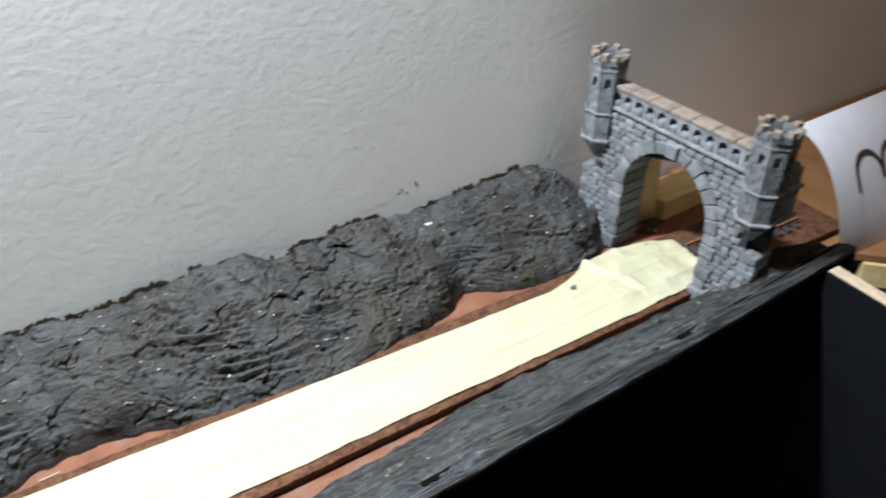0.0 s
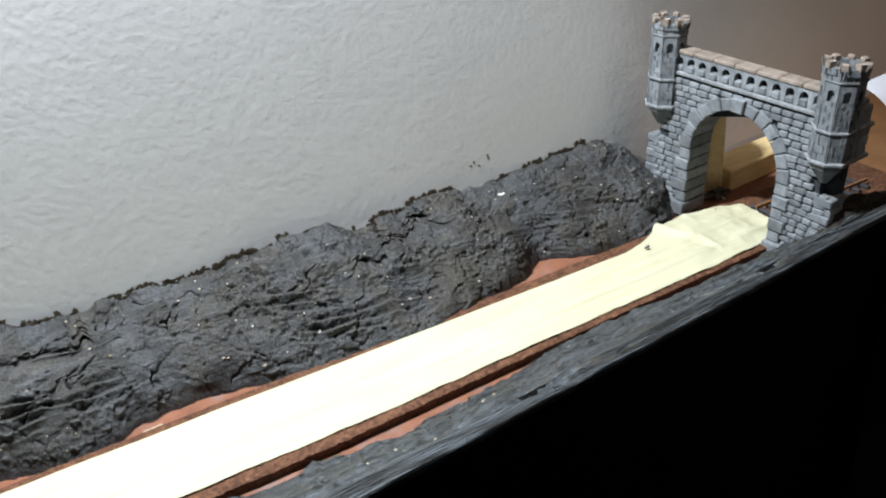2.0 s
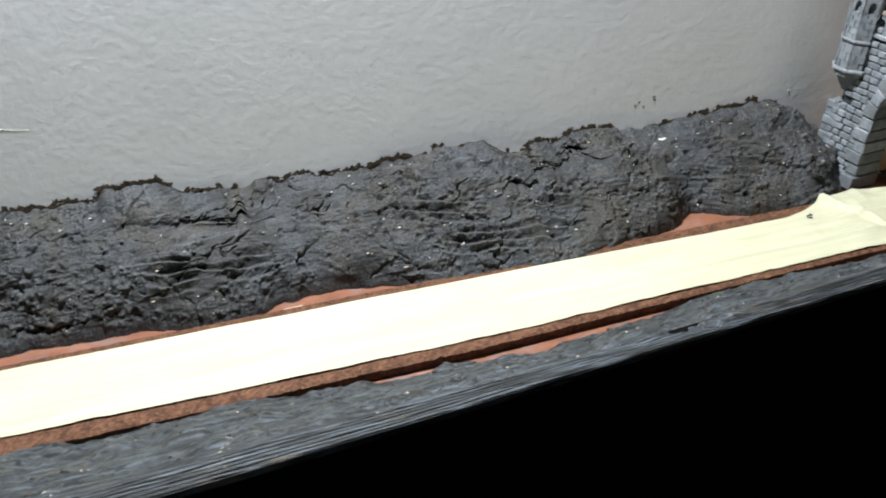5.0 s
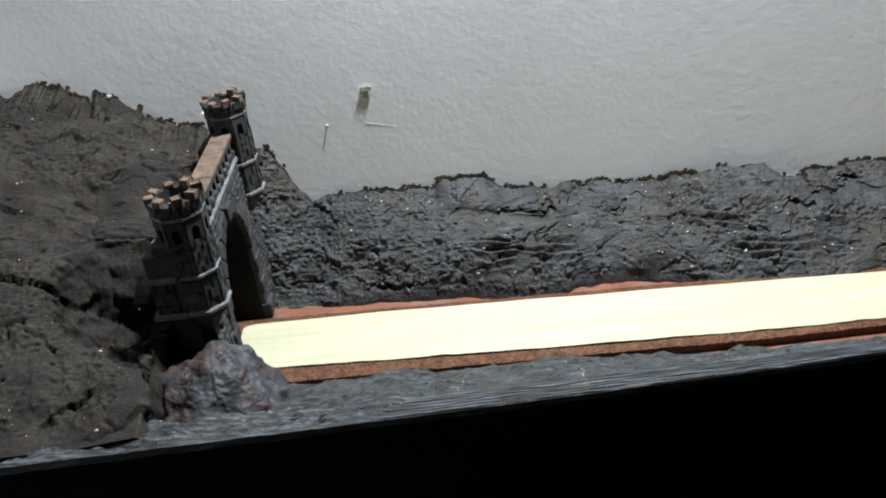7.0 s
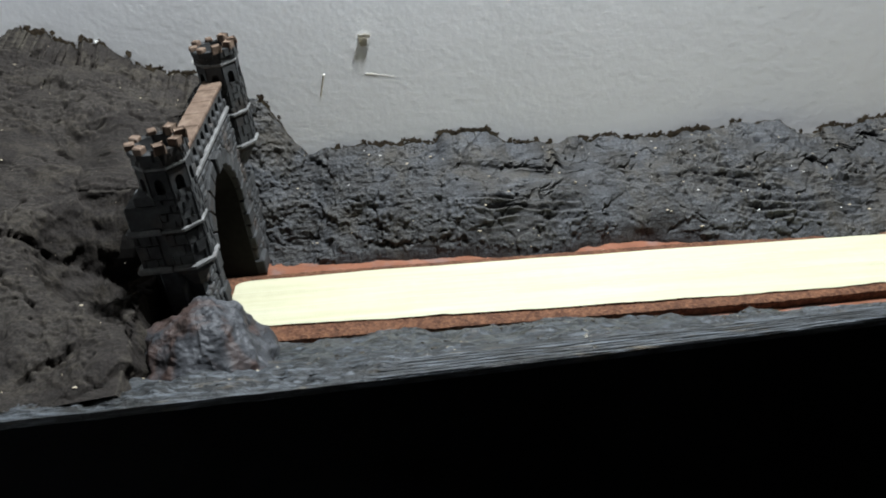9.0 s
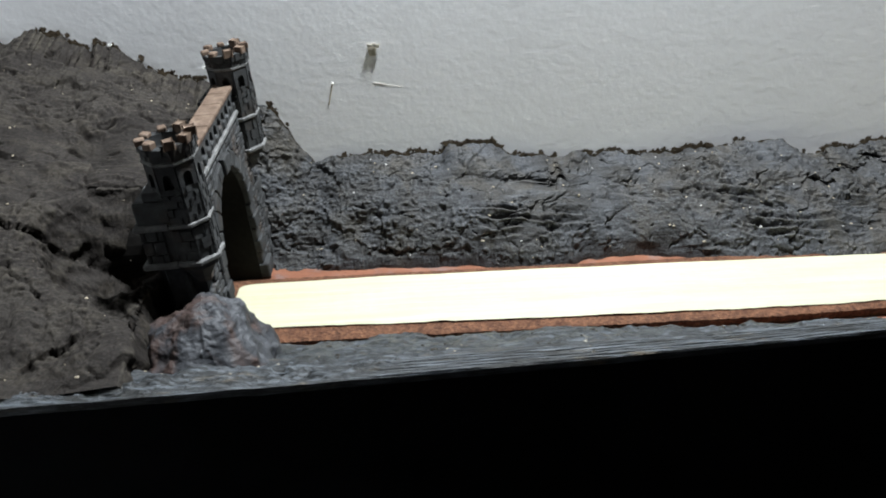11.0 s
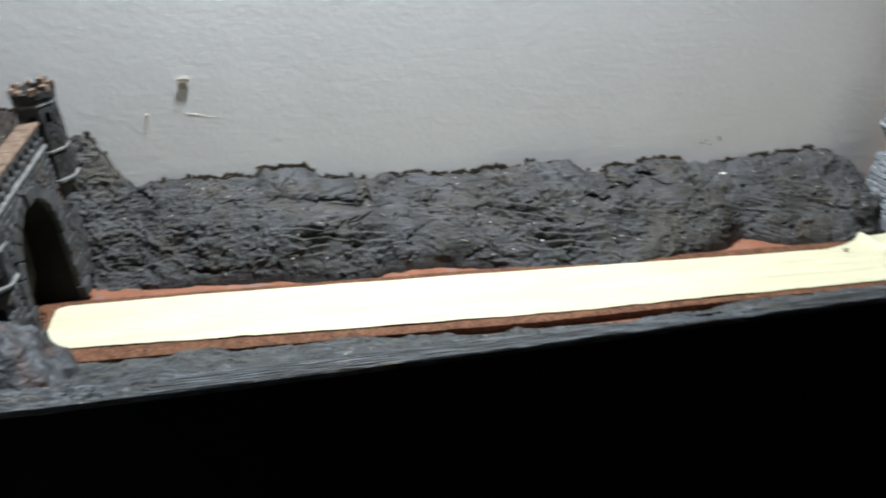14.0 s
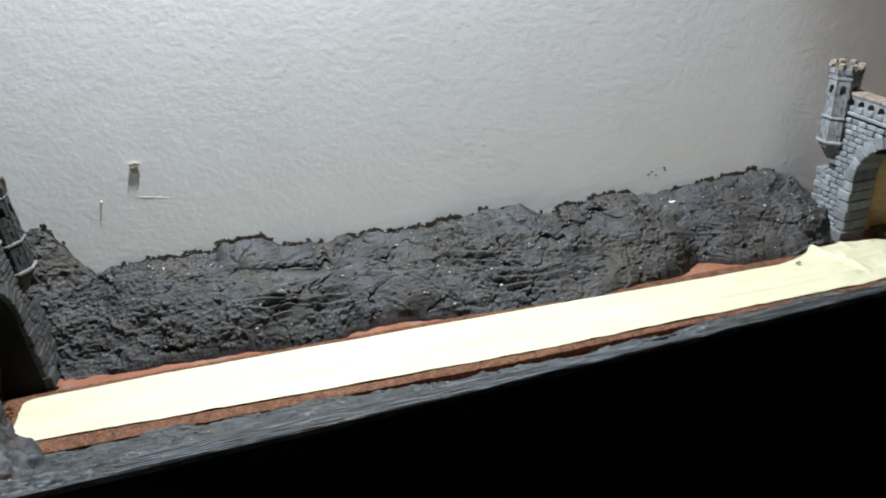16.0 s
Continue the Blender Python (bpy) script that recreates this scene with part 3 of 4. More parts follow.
def bank():
    xs, ss = np.linspace(-0.015, 0.559, 1150), np.linspace(0, 1, 210)
    x, s = np.meshgrid(xs, ss)
    wob = (layered(np.stack([xs * 120, xs * 0, xs * 0], -1), 4, 31) - 0.5) * 0.006
    jag = (layered(np.stack([xs * 150, xs * 0 + 5, xs * 0], -1), 4, 33) - 0.5) * 0.009
    foot, crest = curve(xs, FOOT), curve(xs, CREST)
    steep = 0.62 + 0.30 * (layered(np.stack([xs * 22, xs * 0, xs * 0], -1), 2, 35) - 0.4)
    steep = np.where(xs < 0.045, 1.9 - 1.2 * np.clip((xs - 0.022) / 0.023, 0, 1), steep)
    run = np.convolve(np.pad(foot, 80, mode="edge"), np.hanning(161) / np.hanning(161).sum(), mode="valid")
    y = run[None] + s * (WALL_Y + 0.002 - run[None]) + (wob + foot - run)[None] * (1 - s) ** 6
    soft = np.convolve(np.pad(crest, 45, mode="edge"), np.hanning(91) / np.hanning(91).sum(), mode="valid")
    soft = np.where(xs < 0.05, crest, soft + (crest - soft) * np.clip((0.08 - xs) / 0.03, 0, 1))
    z = BOARD_Z - 0.001 + (soft[None] - BOARD_Z) * (1 - (1 - s) ** 1.5) ** steep[None] + (jag + crest - soft)[None] * s**7
    p = np.stack([x, y, z], -1)
    up = z * 0.9 + (y - 0.05) * 0.5
    lump = layered(p * (40, 55, 55), 2, 41) - 0.5
    face, lines, border = smeared(x, up, 101, 95, 0.02, 1.35)
    warp = layered(p * (45, 60, 60), 3, 45) - 0.5
    furrow = 0
    for fx, fz, rx, rz, deep in FURROWS:
        furrow = furrow + deep * np.exp(-(((x - fx) / rx) ** 4)) * np.exp(-(((z - fz) / rz) ** 4))
    phase = (z * 0.95 + y * 0.12 + (x - 0.15) * 0.10 + warp * 0.0055) * 235
    wave = phase - np.floor(phase)
    wave = np.where(wave < 0.75, wave / 0.75, (1 - wave) * 4) - 0.5
    torn = np.clip(layered(p * (50, 120, 120), 2, 44) * 4 - 1.0, 0, 1)
    crack = layered(p * (26, 55, 85) + warp[..., None] * 2.5, 2, 51, 0.5, ridged=True)
    rough = np.clip(layered(p * (34, 50, 50), 2, 59) * 5 - 2.2, 0, 1)
    rough = np.maximum(rough, np.clip((0.105 - x) / 0.02, 0, 0.75))
    rough = np.maximum(rough, (1 - border) * 0.9)
    crumbs = np.clip(layered(p * 230, 2, 57, 0.6) - 0.55, 0, 1)
    pits = np.clip(layered(p * 150, 2, 58, 0.5) - 0.70, 0, 1)
    fine = layered(p * (420, 560, 560), 3, 55, 0.65) - 0.5
    d = lump * 0.008 + face * 0.55 + lines * 0.0017 + wave * furrow * torn * 0.0050 - (1 - border) ** 2 * 0.0008
    d = d - np.clip(crack - 0.94, 0, 1) * 0.07 + crumbs * rough * 0.008 - pits * 0.012 + fine * (0.0006 + 0.0016 * rough)
    fade = np.clip(s / 0.05, 0.15, 1) * np.clip((1 - s) / 0.10, 0.05, 1)
    p = pushed(p, d * fade)
    x, y, z = p[..., 0], p[..., 1], p[..., 2]
    # a dark overhung slot, a long slanting crack and a drilled hole in the face
    cut = np.exp(-(((x - 0.158) / 0.026) ** 2)) * np.exp(-(((z - 0.037 + (x - 0.15) * 0.10) / 0.0026) ** 2))
    y, z = y + cut * 0.0045, z - cut * 0.0015
    slant = np.exp(-(((x - 0.362) / 0.034) ** 4)) * np.exp(-(((z - 0.0335 - (x - 0.362) * 0.07 + 0.0016 * np.sin(x * 260)) / 0.0013) ** 2))
    y = y + slant * 0.006
    pit = np.exp(-(((x - 0.181) / 0.0023) ** 2 + ((z - 0.036) / 0.0023) ** 2))
    y = y + pit * 0.010
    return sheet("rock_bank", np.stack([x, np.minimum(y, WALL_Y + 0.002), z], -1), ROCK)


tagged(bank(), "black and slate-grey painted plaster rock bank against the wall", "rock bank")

# ---------------------------------------------------------------- hill over the left portal
HILLTOP = [(-0.17, 0.122), (-0.15, 0.127), (-0.125, 0.129), (-0.10, 0.126), (-0.08, 0.119), (-0.055, 0.106), (-0.035, 0.097), (-0.012, 0.090), (0.006, 0.082), (0.018, 0.064), (0.028, 0.040)]


def hill():
    xs, vs = np.linspace(CORNER_X - 0.001, 0.030, 360), np.linspace(0, 1, 380)
    x, v = np.meshgrid(xs, vs)
    low = edge_y(x) + 0.0040 + 0.0045 * np.clip((x + 0.05) / 0.04, 0, 1)
    y = low + v * (WALL_Y + 0.001 - low)
    top = curve(x, HILLTOP)
    base = rim_z(x) + 0.0005
    z = base + (top - base) * (0.75 * v + 0.25 * np.sin(v * math.pi / 2)) ** 0.95
    z = z + 0.006 * np.exp(-(((x + 0.115) / 0.05) ** 2 + ((y + 0.030) / 0.03) ** 2))
    # the tunnel's roof behind the portal, the hollow beside its front tower, and the cut in front of it
    over = np.clip((y + 0.034) / 0.036, 0, 1) ** 0.6 * np.clip((0.095 - y) / 0.012, 0, 1) * np.clip((x + 0.12) / 0.04, 0, 1)
    z = np.maximum(z, over * 0.089)
    z = z - 0.060 * np.exp(-((((x + 0.051) / 0.021) ** 2 + ((y + 0.030) / 0.023) ** 2) ** 1.5))
    ahead = np.clip((x + 0.026) / 0.005, 0, 1)
    side = -0.03
    apron = np.where(y < -0.035, -0.014 - 0.55 * y, -0.03)
    z = z * (1 - ahead) + np.where(y > 0.078, side, apron) * ahead
    z = z + v**10 * ((layered(np.stack([x * 130, x * 0, x * 0], -1), 4, 65, 0.6) - 0.45) * 0.017)
    p = np.stack([x, y, z], -1)
    face, lines, border = smeared(x, y * 0.8 + z * 0.6, 131, 60, 0.03, 1.5)
    flaky = np.clip(layered(p * 40, 2, 79) * 5 - 2.1, 0, 1)
    d = (layered(p * 30, 3, 61) - 0.5) * 0.015 + face * 0.8 + lines * 0.0020 - (1 - border) ** 2 * 0.0008
    d = d + np.clip(layered(p * (40, 70, 70), 2, 67, 0.45, ridged=True) - 0.92, 0, 1) * -0.040 + (layered(p * 380, 3, 69, 0.6) - 0.5) * (0.0010 + 0.0022 * flaky)
    d = d + (np.floor(layered(p * 55, 2, 77) * 6) / 6 - 0.5) * 0.0034 + np.clip(layered(p * 170, 2, 78) - 0.6, 0, 1) * flaky * 0.008
    fade = np.clip(v / 0.06, 0.1, 1) * np.clip((WALL_Y - y) / 0.010, 0.3, 1)
    keep = (z[:-1, :-1] > -0.012)
    q = pushed(p, d * fade)
    q[..., 1] = np.minimum(q[..., 1], WALL_Y + 0.001)
    q[..., 0] = np.maximum(q[..., 0], CORNER_X - 0.001)
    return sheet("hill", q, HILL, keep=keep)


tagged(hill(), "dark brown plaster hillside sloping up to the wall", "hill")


def boulder():
    """Bare rock lump before the left portal's front tower."""
    u, r = np.meshgrid(np.linspace(0, 2 * math.pi, 260), np.linspace(0.0, 1.0, 110))
    lobe = layered(np.stack([np.cos(u) * 1.3 + 2, np.sin(u) * 1.3, r * 0.6], -1), 2, 174) - 0.5
    x, y = -0.003 + (0.033 + 0.022 * lobe) * r * np.cos(u), -0.067 + (0.030 + 0.016 * lobe) * r * np.sin(u)
    foot = 0.030 - 0.30 * (y + 0.066) - 0.05 * x
    z = foot + (0.063 - foot) * (1 - r**1.7) ** 0.75
    p = np.stack([x, y, z], -1)
    fold = layered(p * (58, 30, 24) + 4.7, 2, 71, 0.4, ridged=True) - 0.6
    d = fold * 0.010 * np.clip(r * 2, 0, 1) * np.clip((1.05 - r) * 3, 0, 1) + (layered(p * 60, 3, 72) - 0.5) * 0.009 + (layered(p * 170, 3, 73, 0.55) - 0.5) * 0.0028 + (layered(p * 520, 3, 75) - 0.5) * 0.0012
    return sheet("boulder", pushed(p, d), BOULDER)


tagged(boulder(), "grey and reddish bare rock lump at the portal's foot", "boulder")


def end_mound():
    """Low rough plaster round the right portal's front foot."""
    u, v = np.meshgrid(np.linspace(0, 2 * math.pi, 110), np.linspace(0.0, 1.0, 46))
    r = np.sin(v * math.pi / 2)
    x, y = 0.601 + 0.040 * r * np.cos(u), -0.0375 + 0.0180 * r * np.sin(u)
    z = 0.002 + 0.034 * np.cos(v * math.pi / 2) ** 0.6
    p = np.stack([x, y, z], -1)
    d = (layered(p * 90, 4, 81) - 0.5) * 0.012 + (layered(p * 400, 3, 85) - 0.5) * 0.003
    return sheet("plaster_mound", np.stack([x + d * np.cos(u) * r, y + d * np.sin(u) * r, z + d * (1.1 - r)], -1), HILL)


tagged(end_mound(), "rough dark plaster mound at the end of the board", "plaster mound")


# ---------------------------------------------------------------- castle portal
def arch_points(half, spring, rise, base, n=18):
    """The opening's outline from one foot over the crown to the other, as (across, up)."""
    pts = [(-half, base + (spring - base) * k / 4) for k in range(4)]
    pts += [(-half * math.cos(math.pi * k / n), spring + rise * math.sin(math.pi * k / n)) for k in range(n + 1)]
    return pts + [(half, base + (spring - base) * k / 4) for k in (3, 2, 1, 0)]


def pierced_plate(bm, outline, outer, x0, x1, closed_back=None):
    """A plate between an opening's outline and points on its rim, from x0 to x1; closed_back: a recessed back at that depth."""
    def ring(x, pts):
        return [bm.verts.new((x, u, z)) for u, z in pts]
    fi, fo = ring(x0, outline), ring(x0, outer)
    bi, bo = ring(x1, outline), ring(x1, outer)
    for k in range(len(outline) - 1):
        bm.faces.new((fi[k], fi[k + 1], fo[k + 1], fo[k]))
        bm.faces.new((bo[k], bo[k + 1], bi[k + 1], bi[k]))
        bm.faces.new((fi[k + 1], fi[k], bi[k], bi[k + 1]))
        bm.faces.new((fo[k], fo[k + 1], bo[k + 1], bo[k]))
    if closed_back is not None:
        back = ring(closed_back, outline)
        bm.faces.new(back)


def rim(outline, half, low, high, middle):
    """Each outline point thrown outwards on to a rectangle's edge."""
    out = []
    for u, z in outline:
        if z <= low + 1e-6:
            out.append((math.copysign(half, u), low))
            continue
        du, dz = u, z - middle
        k = min(half / abs(du) if abs(du) > 1e-9 else 1e9, (high - middle) / dz if dz > 1e-9 else 1e9)
        out.append((du * k, middle + dz * k))
    for i in range(1, len(out) - 1):  # keep the top corners square
        a, b = out[i], out[i + 1]
        if abs(abs(a[0]) - half) < 1e-9 and abs(b[1] - high) < 1e-9 and a[0] < 0:
            out[i + 1] = (-half, high)
        if abs(abs(b[0]) - half) < 1e-9 and abs(a[1] - high) < 1e-9 and b[0] > 0:
            out[i] = (half, high)
    return out


HALF, SPRING, RISE, FOOT_Z = 0.0320, 0.0450, 0.0345, -0.003
TOWER_U = 0.0590


def stone_meshes(rng, stone):
    made = []
    for k in range(6):
        bm = bmesh.new()
        box(bm, (-0.5, -0.5, -0.5), (0.5, 0.5, 0.5), 0.13, 0.05, rng)
        me = bpy.data.meshes.new("stone")
        bmesh.ops.recalc_face_normals(bm, faces=bm.faces)
        bm.to_mesh(me)
        bm.free()
        me.materials.append(stone)
        made.append(me)
    return made


def wedge(pts_in, pts_out, x0, x1):
    bm = bmesh.new()
    loop = pts_in + pts_out[::-1]
    f = [bm.verts.new((x0, u, z)) for u, z in loop]
    b = [bm.verts.new((x1, u, z)) for u, z in loop]
    bm.faces.new(f)
    bm.faces.new(b[::-1])
    for i in range(len(loop)):
        j = (i + 1) % len(loop)
        bm.faces.new((f[j], f[i], b[i], b[j]))
    bmesh.ops.recalc_face_normals(bm, faces=bm.faces)
    bmesh.ops.bevel(bm, geom=[e for e in bm.edges if all(abs(v.co.x - x0) < 1e-7 for v in e.verts)], offset=0.0006, segments=1, affect="EDGES")
    return bm


def turret(whole, bm_list, u, rng, stone, trim):
    """The eight-sided tower's skins: returns nothing, adds to the given meshes."""
    shaft, cone, bricks = bm_list
    c, turn = (0.0003, u), math.pi / 8
    prism(cone, 8, [(0.0545, 0.0025), (0.0575, 0.0045), (0.0672, 0.0106)], turn, c)
    for z, h, r in ((0.0674, 0.0030, 0.0125), (0.0858, 0.0028, 0.0119), (0.1141, 0.0026, 0.0119)):
        bm = bmesh.new()
        prism(bm, 8, [(z, r - 0.0012), (z + h * 0.35, r), (z + h * 0.7, r), (z + h, r - 0.0016)], turn, c)
        part("turret_moulding", bm, trim, whole)
    prism(shaft, 8, [(0.0650, 0.0103), (0.1042, 0.0101)], turn, c)
    prism(shaft, 8, [(0.1030, 0.0086), (0.1140, 0.0086)], turn, c)
    prism(shaft, 8, [(0.1145, 0.0108), (0.1225, 0.0117), (0.1225, 0.0084), (0.1160, 0.0080)], turn, c, cap=False)
    prism(shaft, 8, [(0.1155, 0.0085), (0.1162, 0.0085)], turn, c)
    for k in range(8):
        a = 2 * math.pi * k / 8
        m = Matrix.Translation((c[0], c[1], 0)) @ Matrix.Rotation(a, 4, "Z")
        side = 0.0101 * math.cos(math.pi / 8)
        # the arched niches under the battlements
        tmp = bmesh.new()
        w = 0.0101 * math.sin(math.pi / 8)
        line = arch_points(w * 0.50, 0.1088, 0.0020, 0.1042, 8)
        pierced_plate(tmp, line, rim(line, w * 1.02, 0.1042, 0.1142, 0.1075), 0, 0.0022)
        for v in tmp.verts:
            v.co = m @ Vector((side + 0.0012 - v.co.x, v.co.y, v.co.z))
        me = bpy.data.meshes.new("tmp")
        tmp.to_mesh(me)
        tmp.free()
        shaft.from_mesh(me)
        bpy.data.meshes.remove(me)
        # courses of thin stones on every face
        for row, (z0, z1) in enumerate(((0.0698, 0.0742), (0.0749, 0.0794), (0.0801, 0.0849), (0.0879, 0.0911), (0.0917, 0.0949), (0.0955, 0.0986), (0.0992, 0.1014), (0.1019, 0.1042), (0.1162, 0.1188), (0.1194, 0.1224))):
            r = (0.0106 if row < 8 else 0.0111 + (0.0007 * (row - 8))) * math.cos(math.pi / 8)
            w = 0.0104 * math.sin(math.pi / 8)
            split = (0.35 if (row + k) % 2 else -0.35) * w + rng.uniform(-0.1, 0.1) * w
            for a0, a1 in ((-w * 0.98, split - 0.0003), (split + 0.0003, w * 0.98)):
                box(bricks, (r - 0.002, a0, z0), (r + 0.0004 + rng.uniform(0, 0.0003), a1, z1), 0.0003, 0.0001, rng, m)


def tunnel_portal(m, label, stone, mortar, coping, trim):
    rng = random.Random(7)
    whole = thing("tunnel_portal", m, label, "tunnel portal", "castle portals at both ends")
    # wall core with its opening
    bm = bmesh.new()
    line = arch_points(HALF, SPRING, RISE, FOOT_Z, 24)
    pierced_plate(bm, line, rim(line, 0.0580, FOOT_Z, 0.0920, SPRING), 0.0, 0.0190)
    part("wall_core", bm, mortar, whole, "dark mortar-grey wall core with arched opening")
    # voussoirs and jamb stones round the opening
    n = 13
    for k in range(n):
        a0, a1 = math.pi * k / n + 0.008, math.pi * (k + 1) / n - 0.008
        out = (0.0085 if k % 2 == 0 else 0.0072) + rng.uniform(-0.0004, 0.0004)
        key = k == n // 2
        arc = [a0, (a0 + a1) / 2, a1]
        pin = [(-(HALF - 0.0003) * math.cos(a), SPRING + (RISE - 0.0003) * math.sin(a)) for a in arc]
        pout = [(-(HALF + out) * math.cos(a), SPRING + (RISE + out) * math.sin(a)) for a in arc]
        part("keystone" if key else "voussoir", wedge(pin, pout, -0.0048 if key else -0.0030 - rng.uniform(0, 0.0006), 0.0188), stone, whole)
    for s in (-1, 1):
        z = FOOT_Z
        for k in range(6):
            h = 0.0092 if k == 0 else 0.0077
            w = (0.0125 if k == 0 else 0.0102 if k % 2 == 0 else 0.0076) + rng.uniform(-0.0004, 0.0004)
            bm = bmesh.new()
            u0, u1 = sorted((s * (HALF - (0.0012 if k == 0 else 0.0003)), s * (HALF + w)))
            box(bm, (-0.0048 if k == 0 else -0.0033 if k % 2 == 0 else -0.0024, u0, z + 0.00015), (0.0188, u1, min(z + h, SPRING) - 0.00015), 0.0006, 0.0002, rng)
            part("plinth" if k == 0 else "jamb_stone", bm, stone, whole)
            z += h
    # corner stones under the turrets
        z = FOOT_Z
        for k in range(9):
            h = 0.0054
            bm = bmesh.new()
            wide = 0.0112 if k % 2 == 0 else 0.0098
            u0, u1 = sorted((s * (0.0677 - wide), s * 0.0677))
            box(bm, (-0.0022 if k % 2 == 0 else -0.0014, u0, z + 0.00015), (0.0120, u1, z + h - 0.00015), 0.0006, 0.0002, rng)
            part("corner_stone", bm, stone, whole)
            z += h
    # string course, arcaded parapet and coping
    bm = bmesh.new()
    box(bm, (-0.0026, -0.0530, 0.0906), (0.0150, 0.0530, 0.0934), 0.0007)
    part("string_course", bm, trim, whole)
    cells, pitch = 12, 0.1040 / 12
    for k in range(cells):
        mid = -0.0520 + pitch * (k + 0.5)
        bm = bmesh.new()
        tmp = arch_points(0.0027, 0.0996, 0.0027, 0.0945, 8)
        edge = rim(tmp, pitch / 2, 0.0934, 0.1042, 0.0985)
        pierced_plate(bm, [(u + mid, z) for u, z in tmp], [(u + mid, z) for u, z in edge], -0.0012, 0.0032)
        part("arcade_bay", bm, stone, whole)
    bm = bmesh.new()
    box(bm, (0.0032, -0.0525, 0.0934), (0.0086, 0.0525, 0.1042))
    part("parapet", bm, mortar, whole, "dark recessed parapet")
    for k in range(cells):
        mid = -0.0520 + pitch * (k + 0.5)
        bm = bmesh.new()
        box(bm, (-0.0019 + rng.uniform(-0.0004, 0.0004), mid - 0.0026, 0.0936), (0.0030, mid + 0.0026, 0.0975 + rng.uniform(-0.0006, 0.0006)), 0.0007, 0.0003, rng)
        part("corbel_stone", bm, stone, whole)
    for k in range(7):
        bm = bmesh.new()
        box(bm, (-0.0020, -0.0525 + 0.1050 * k / 7 + 0.0001, 0.1043), (0.0088, -0.0525 + 0.1050 * (k + 1) / 7 - 0.0001, 0.1068), 0.0005, 0.00012, rng)
        part("coping_slab", bm, coping, whole, "brown-washed coping slab")
    # turrets with their rear buttresses
    for s in (-1, 1):
        skins = [bmesh.new() for _ in range(3)]
        turret(whole, skins, s * TOWER_U, rng, stone, trim)
        part("turret_shaft", skins[0], stone, whole)
        part("turret_corbel", skins[1], stone, whole)
        tagged(part("turret_bricks", skins[2], stone, whole), kind="stuff")
        for k in range(8):
            a = 2 * math.pi * (k + 0.5) / 8
            bm = bmesh.new()
            box(bm, (0.0080, -0.0019, 0.1222), (0.0121, 0.0019, 0.1249 + rng.uniform(-0.0005, 0.0004)), 0.0005, 0.0002, rng, Matrix.Translation((0.0003, s * TOWER_U, 0)) @ Matrix.Rotation(a, 4, "Z"))
            part("merlon", bm, coping, whole)
        # the turret's deep rear half, with the same mouldings carried round it
        c = s * TOWER_U
        bm = bmesh.new()
        box(bm, (0.0030, c - 0.0098, 0.0665), (0.0188, c + 0.0098, 0.0985), 0.0008, 0.0003, rng)
        part("rear_block", bm, stone, whole)
        bm = bmesh.new()
        box(bm, (0.0030, c - 0.0092, 0.0985), (0.0140, c + 0.0092, 0.1030), 0.0008, 0.0003, rng)
        part("rear_step", bm, stone, whole)
        for z0, z1, grow in ((0.0674, 0.0704, 0.0020), (0.0858, 0.0886, 0.0017)):
            bm = bmesh.new()
            box(bm, (0.0050, c - 0.0098 - grow, z0), (0.0188 + grow, c + 0.0098 + grow, z1), 0.0008)
            part("rear_moulding", bm, trim, whole)
        bm = bmesh.new()
        box(bm, (0.0060, c - 0.0055, FOOT_Z), (0.0150, c + 0.0055, 0.0668), 0.0010, 0.0003, rng)
        part("rear_pier", bm, mortar, whole)
        for row in range(14):
            z0 = 0.002 + row * 0.0066
            if z0 < 0.062:
                continue
            if z0 > 0.086 or 0.060 < z0 < 0.066:
                continue
            for a0, a1 in ((0.0085, 0.0136), (0.0140, 0.0184)) if row % 2 else ((0.0085, 0.0108), (0.0112, 0.0160), (0.0164, 0.0184)):
                bm = bmesh.new()
                ua, ub = sorted((c + s * 0.0090, c + s * 0.0104))
                box(bm, (a0, ua, z0), (a1, ub, z0 + 0.0061), 0.0003, 0.0001, rng)
                part("rear_stone", bm, stone, whole)
    # coursed rubble of the face, one stone at a time
    kinds = stone_meshes(rng, stone)
    z = 0.0005
    while z < 0.0895:
        h = rng.uniform(0.0038, 0.0046)
        u = -0.0627 - rng.uniform(0, 0.006)
        while u < 0.0622:
            w = rng.uniform(0.0050, 0.0090)
            if u + w > 0.0587:
                w = 0.0627 - u
            mid, zm = u + w / 2, z + h / 2
            u += w
            inside = (abs(mid) + w * 0.05 < HALF + 0.0070) if zm < SPRING else ((max(abs(mid) - w * 0.02, 0)) / (HALF + 0.0072)) ** 2 + ((zm - SPRING) / (RISE + 0.0072)) ** 2 < 1
            if inside or abs(mid) + w / 2 > 0.0652 or w < 0.002 or (abs(mid) + w / 2 > 0.0585 and zm > 0.046):
                continue
            if min(z + h, 0.0904) - z < 0.002:
                continue
            ob = new("stone", rng.choice(kinds))
            ob.parent = whole
            ob.matrix_basis = Matrix.LocRotScale((-0.0002 + rng.uniform(-0.0004, 0.0003), mid, z + (min(z + h, 0.0904) - z) / 2), Euler((rng.uniform(-0.05, 0.05), 0, 0)), (0.0036, w - 0.0007, min(z + h, 0.0904) - z - 0.0006))
        z += h
    return whole


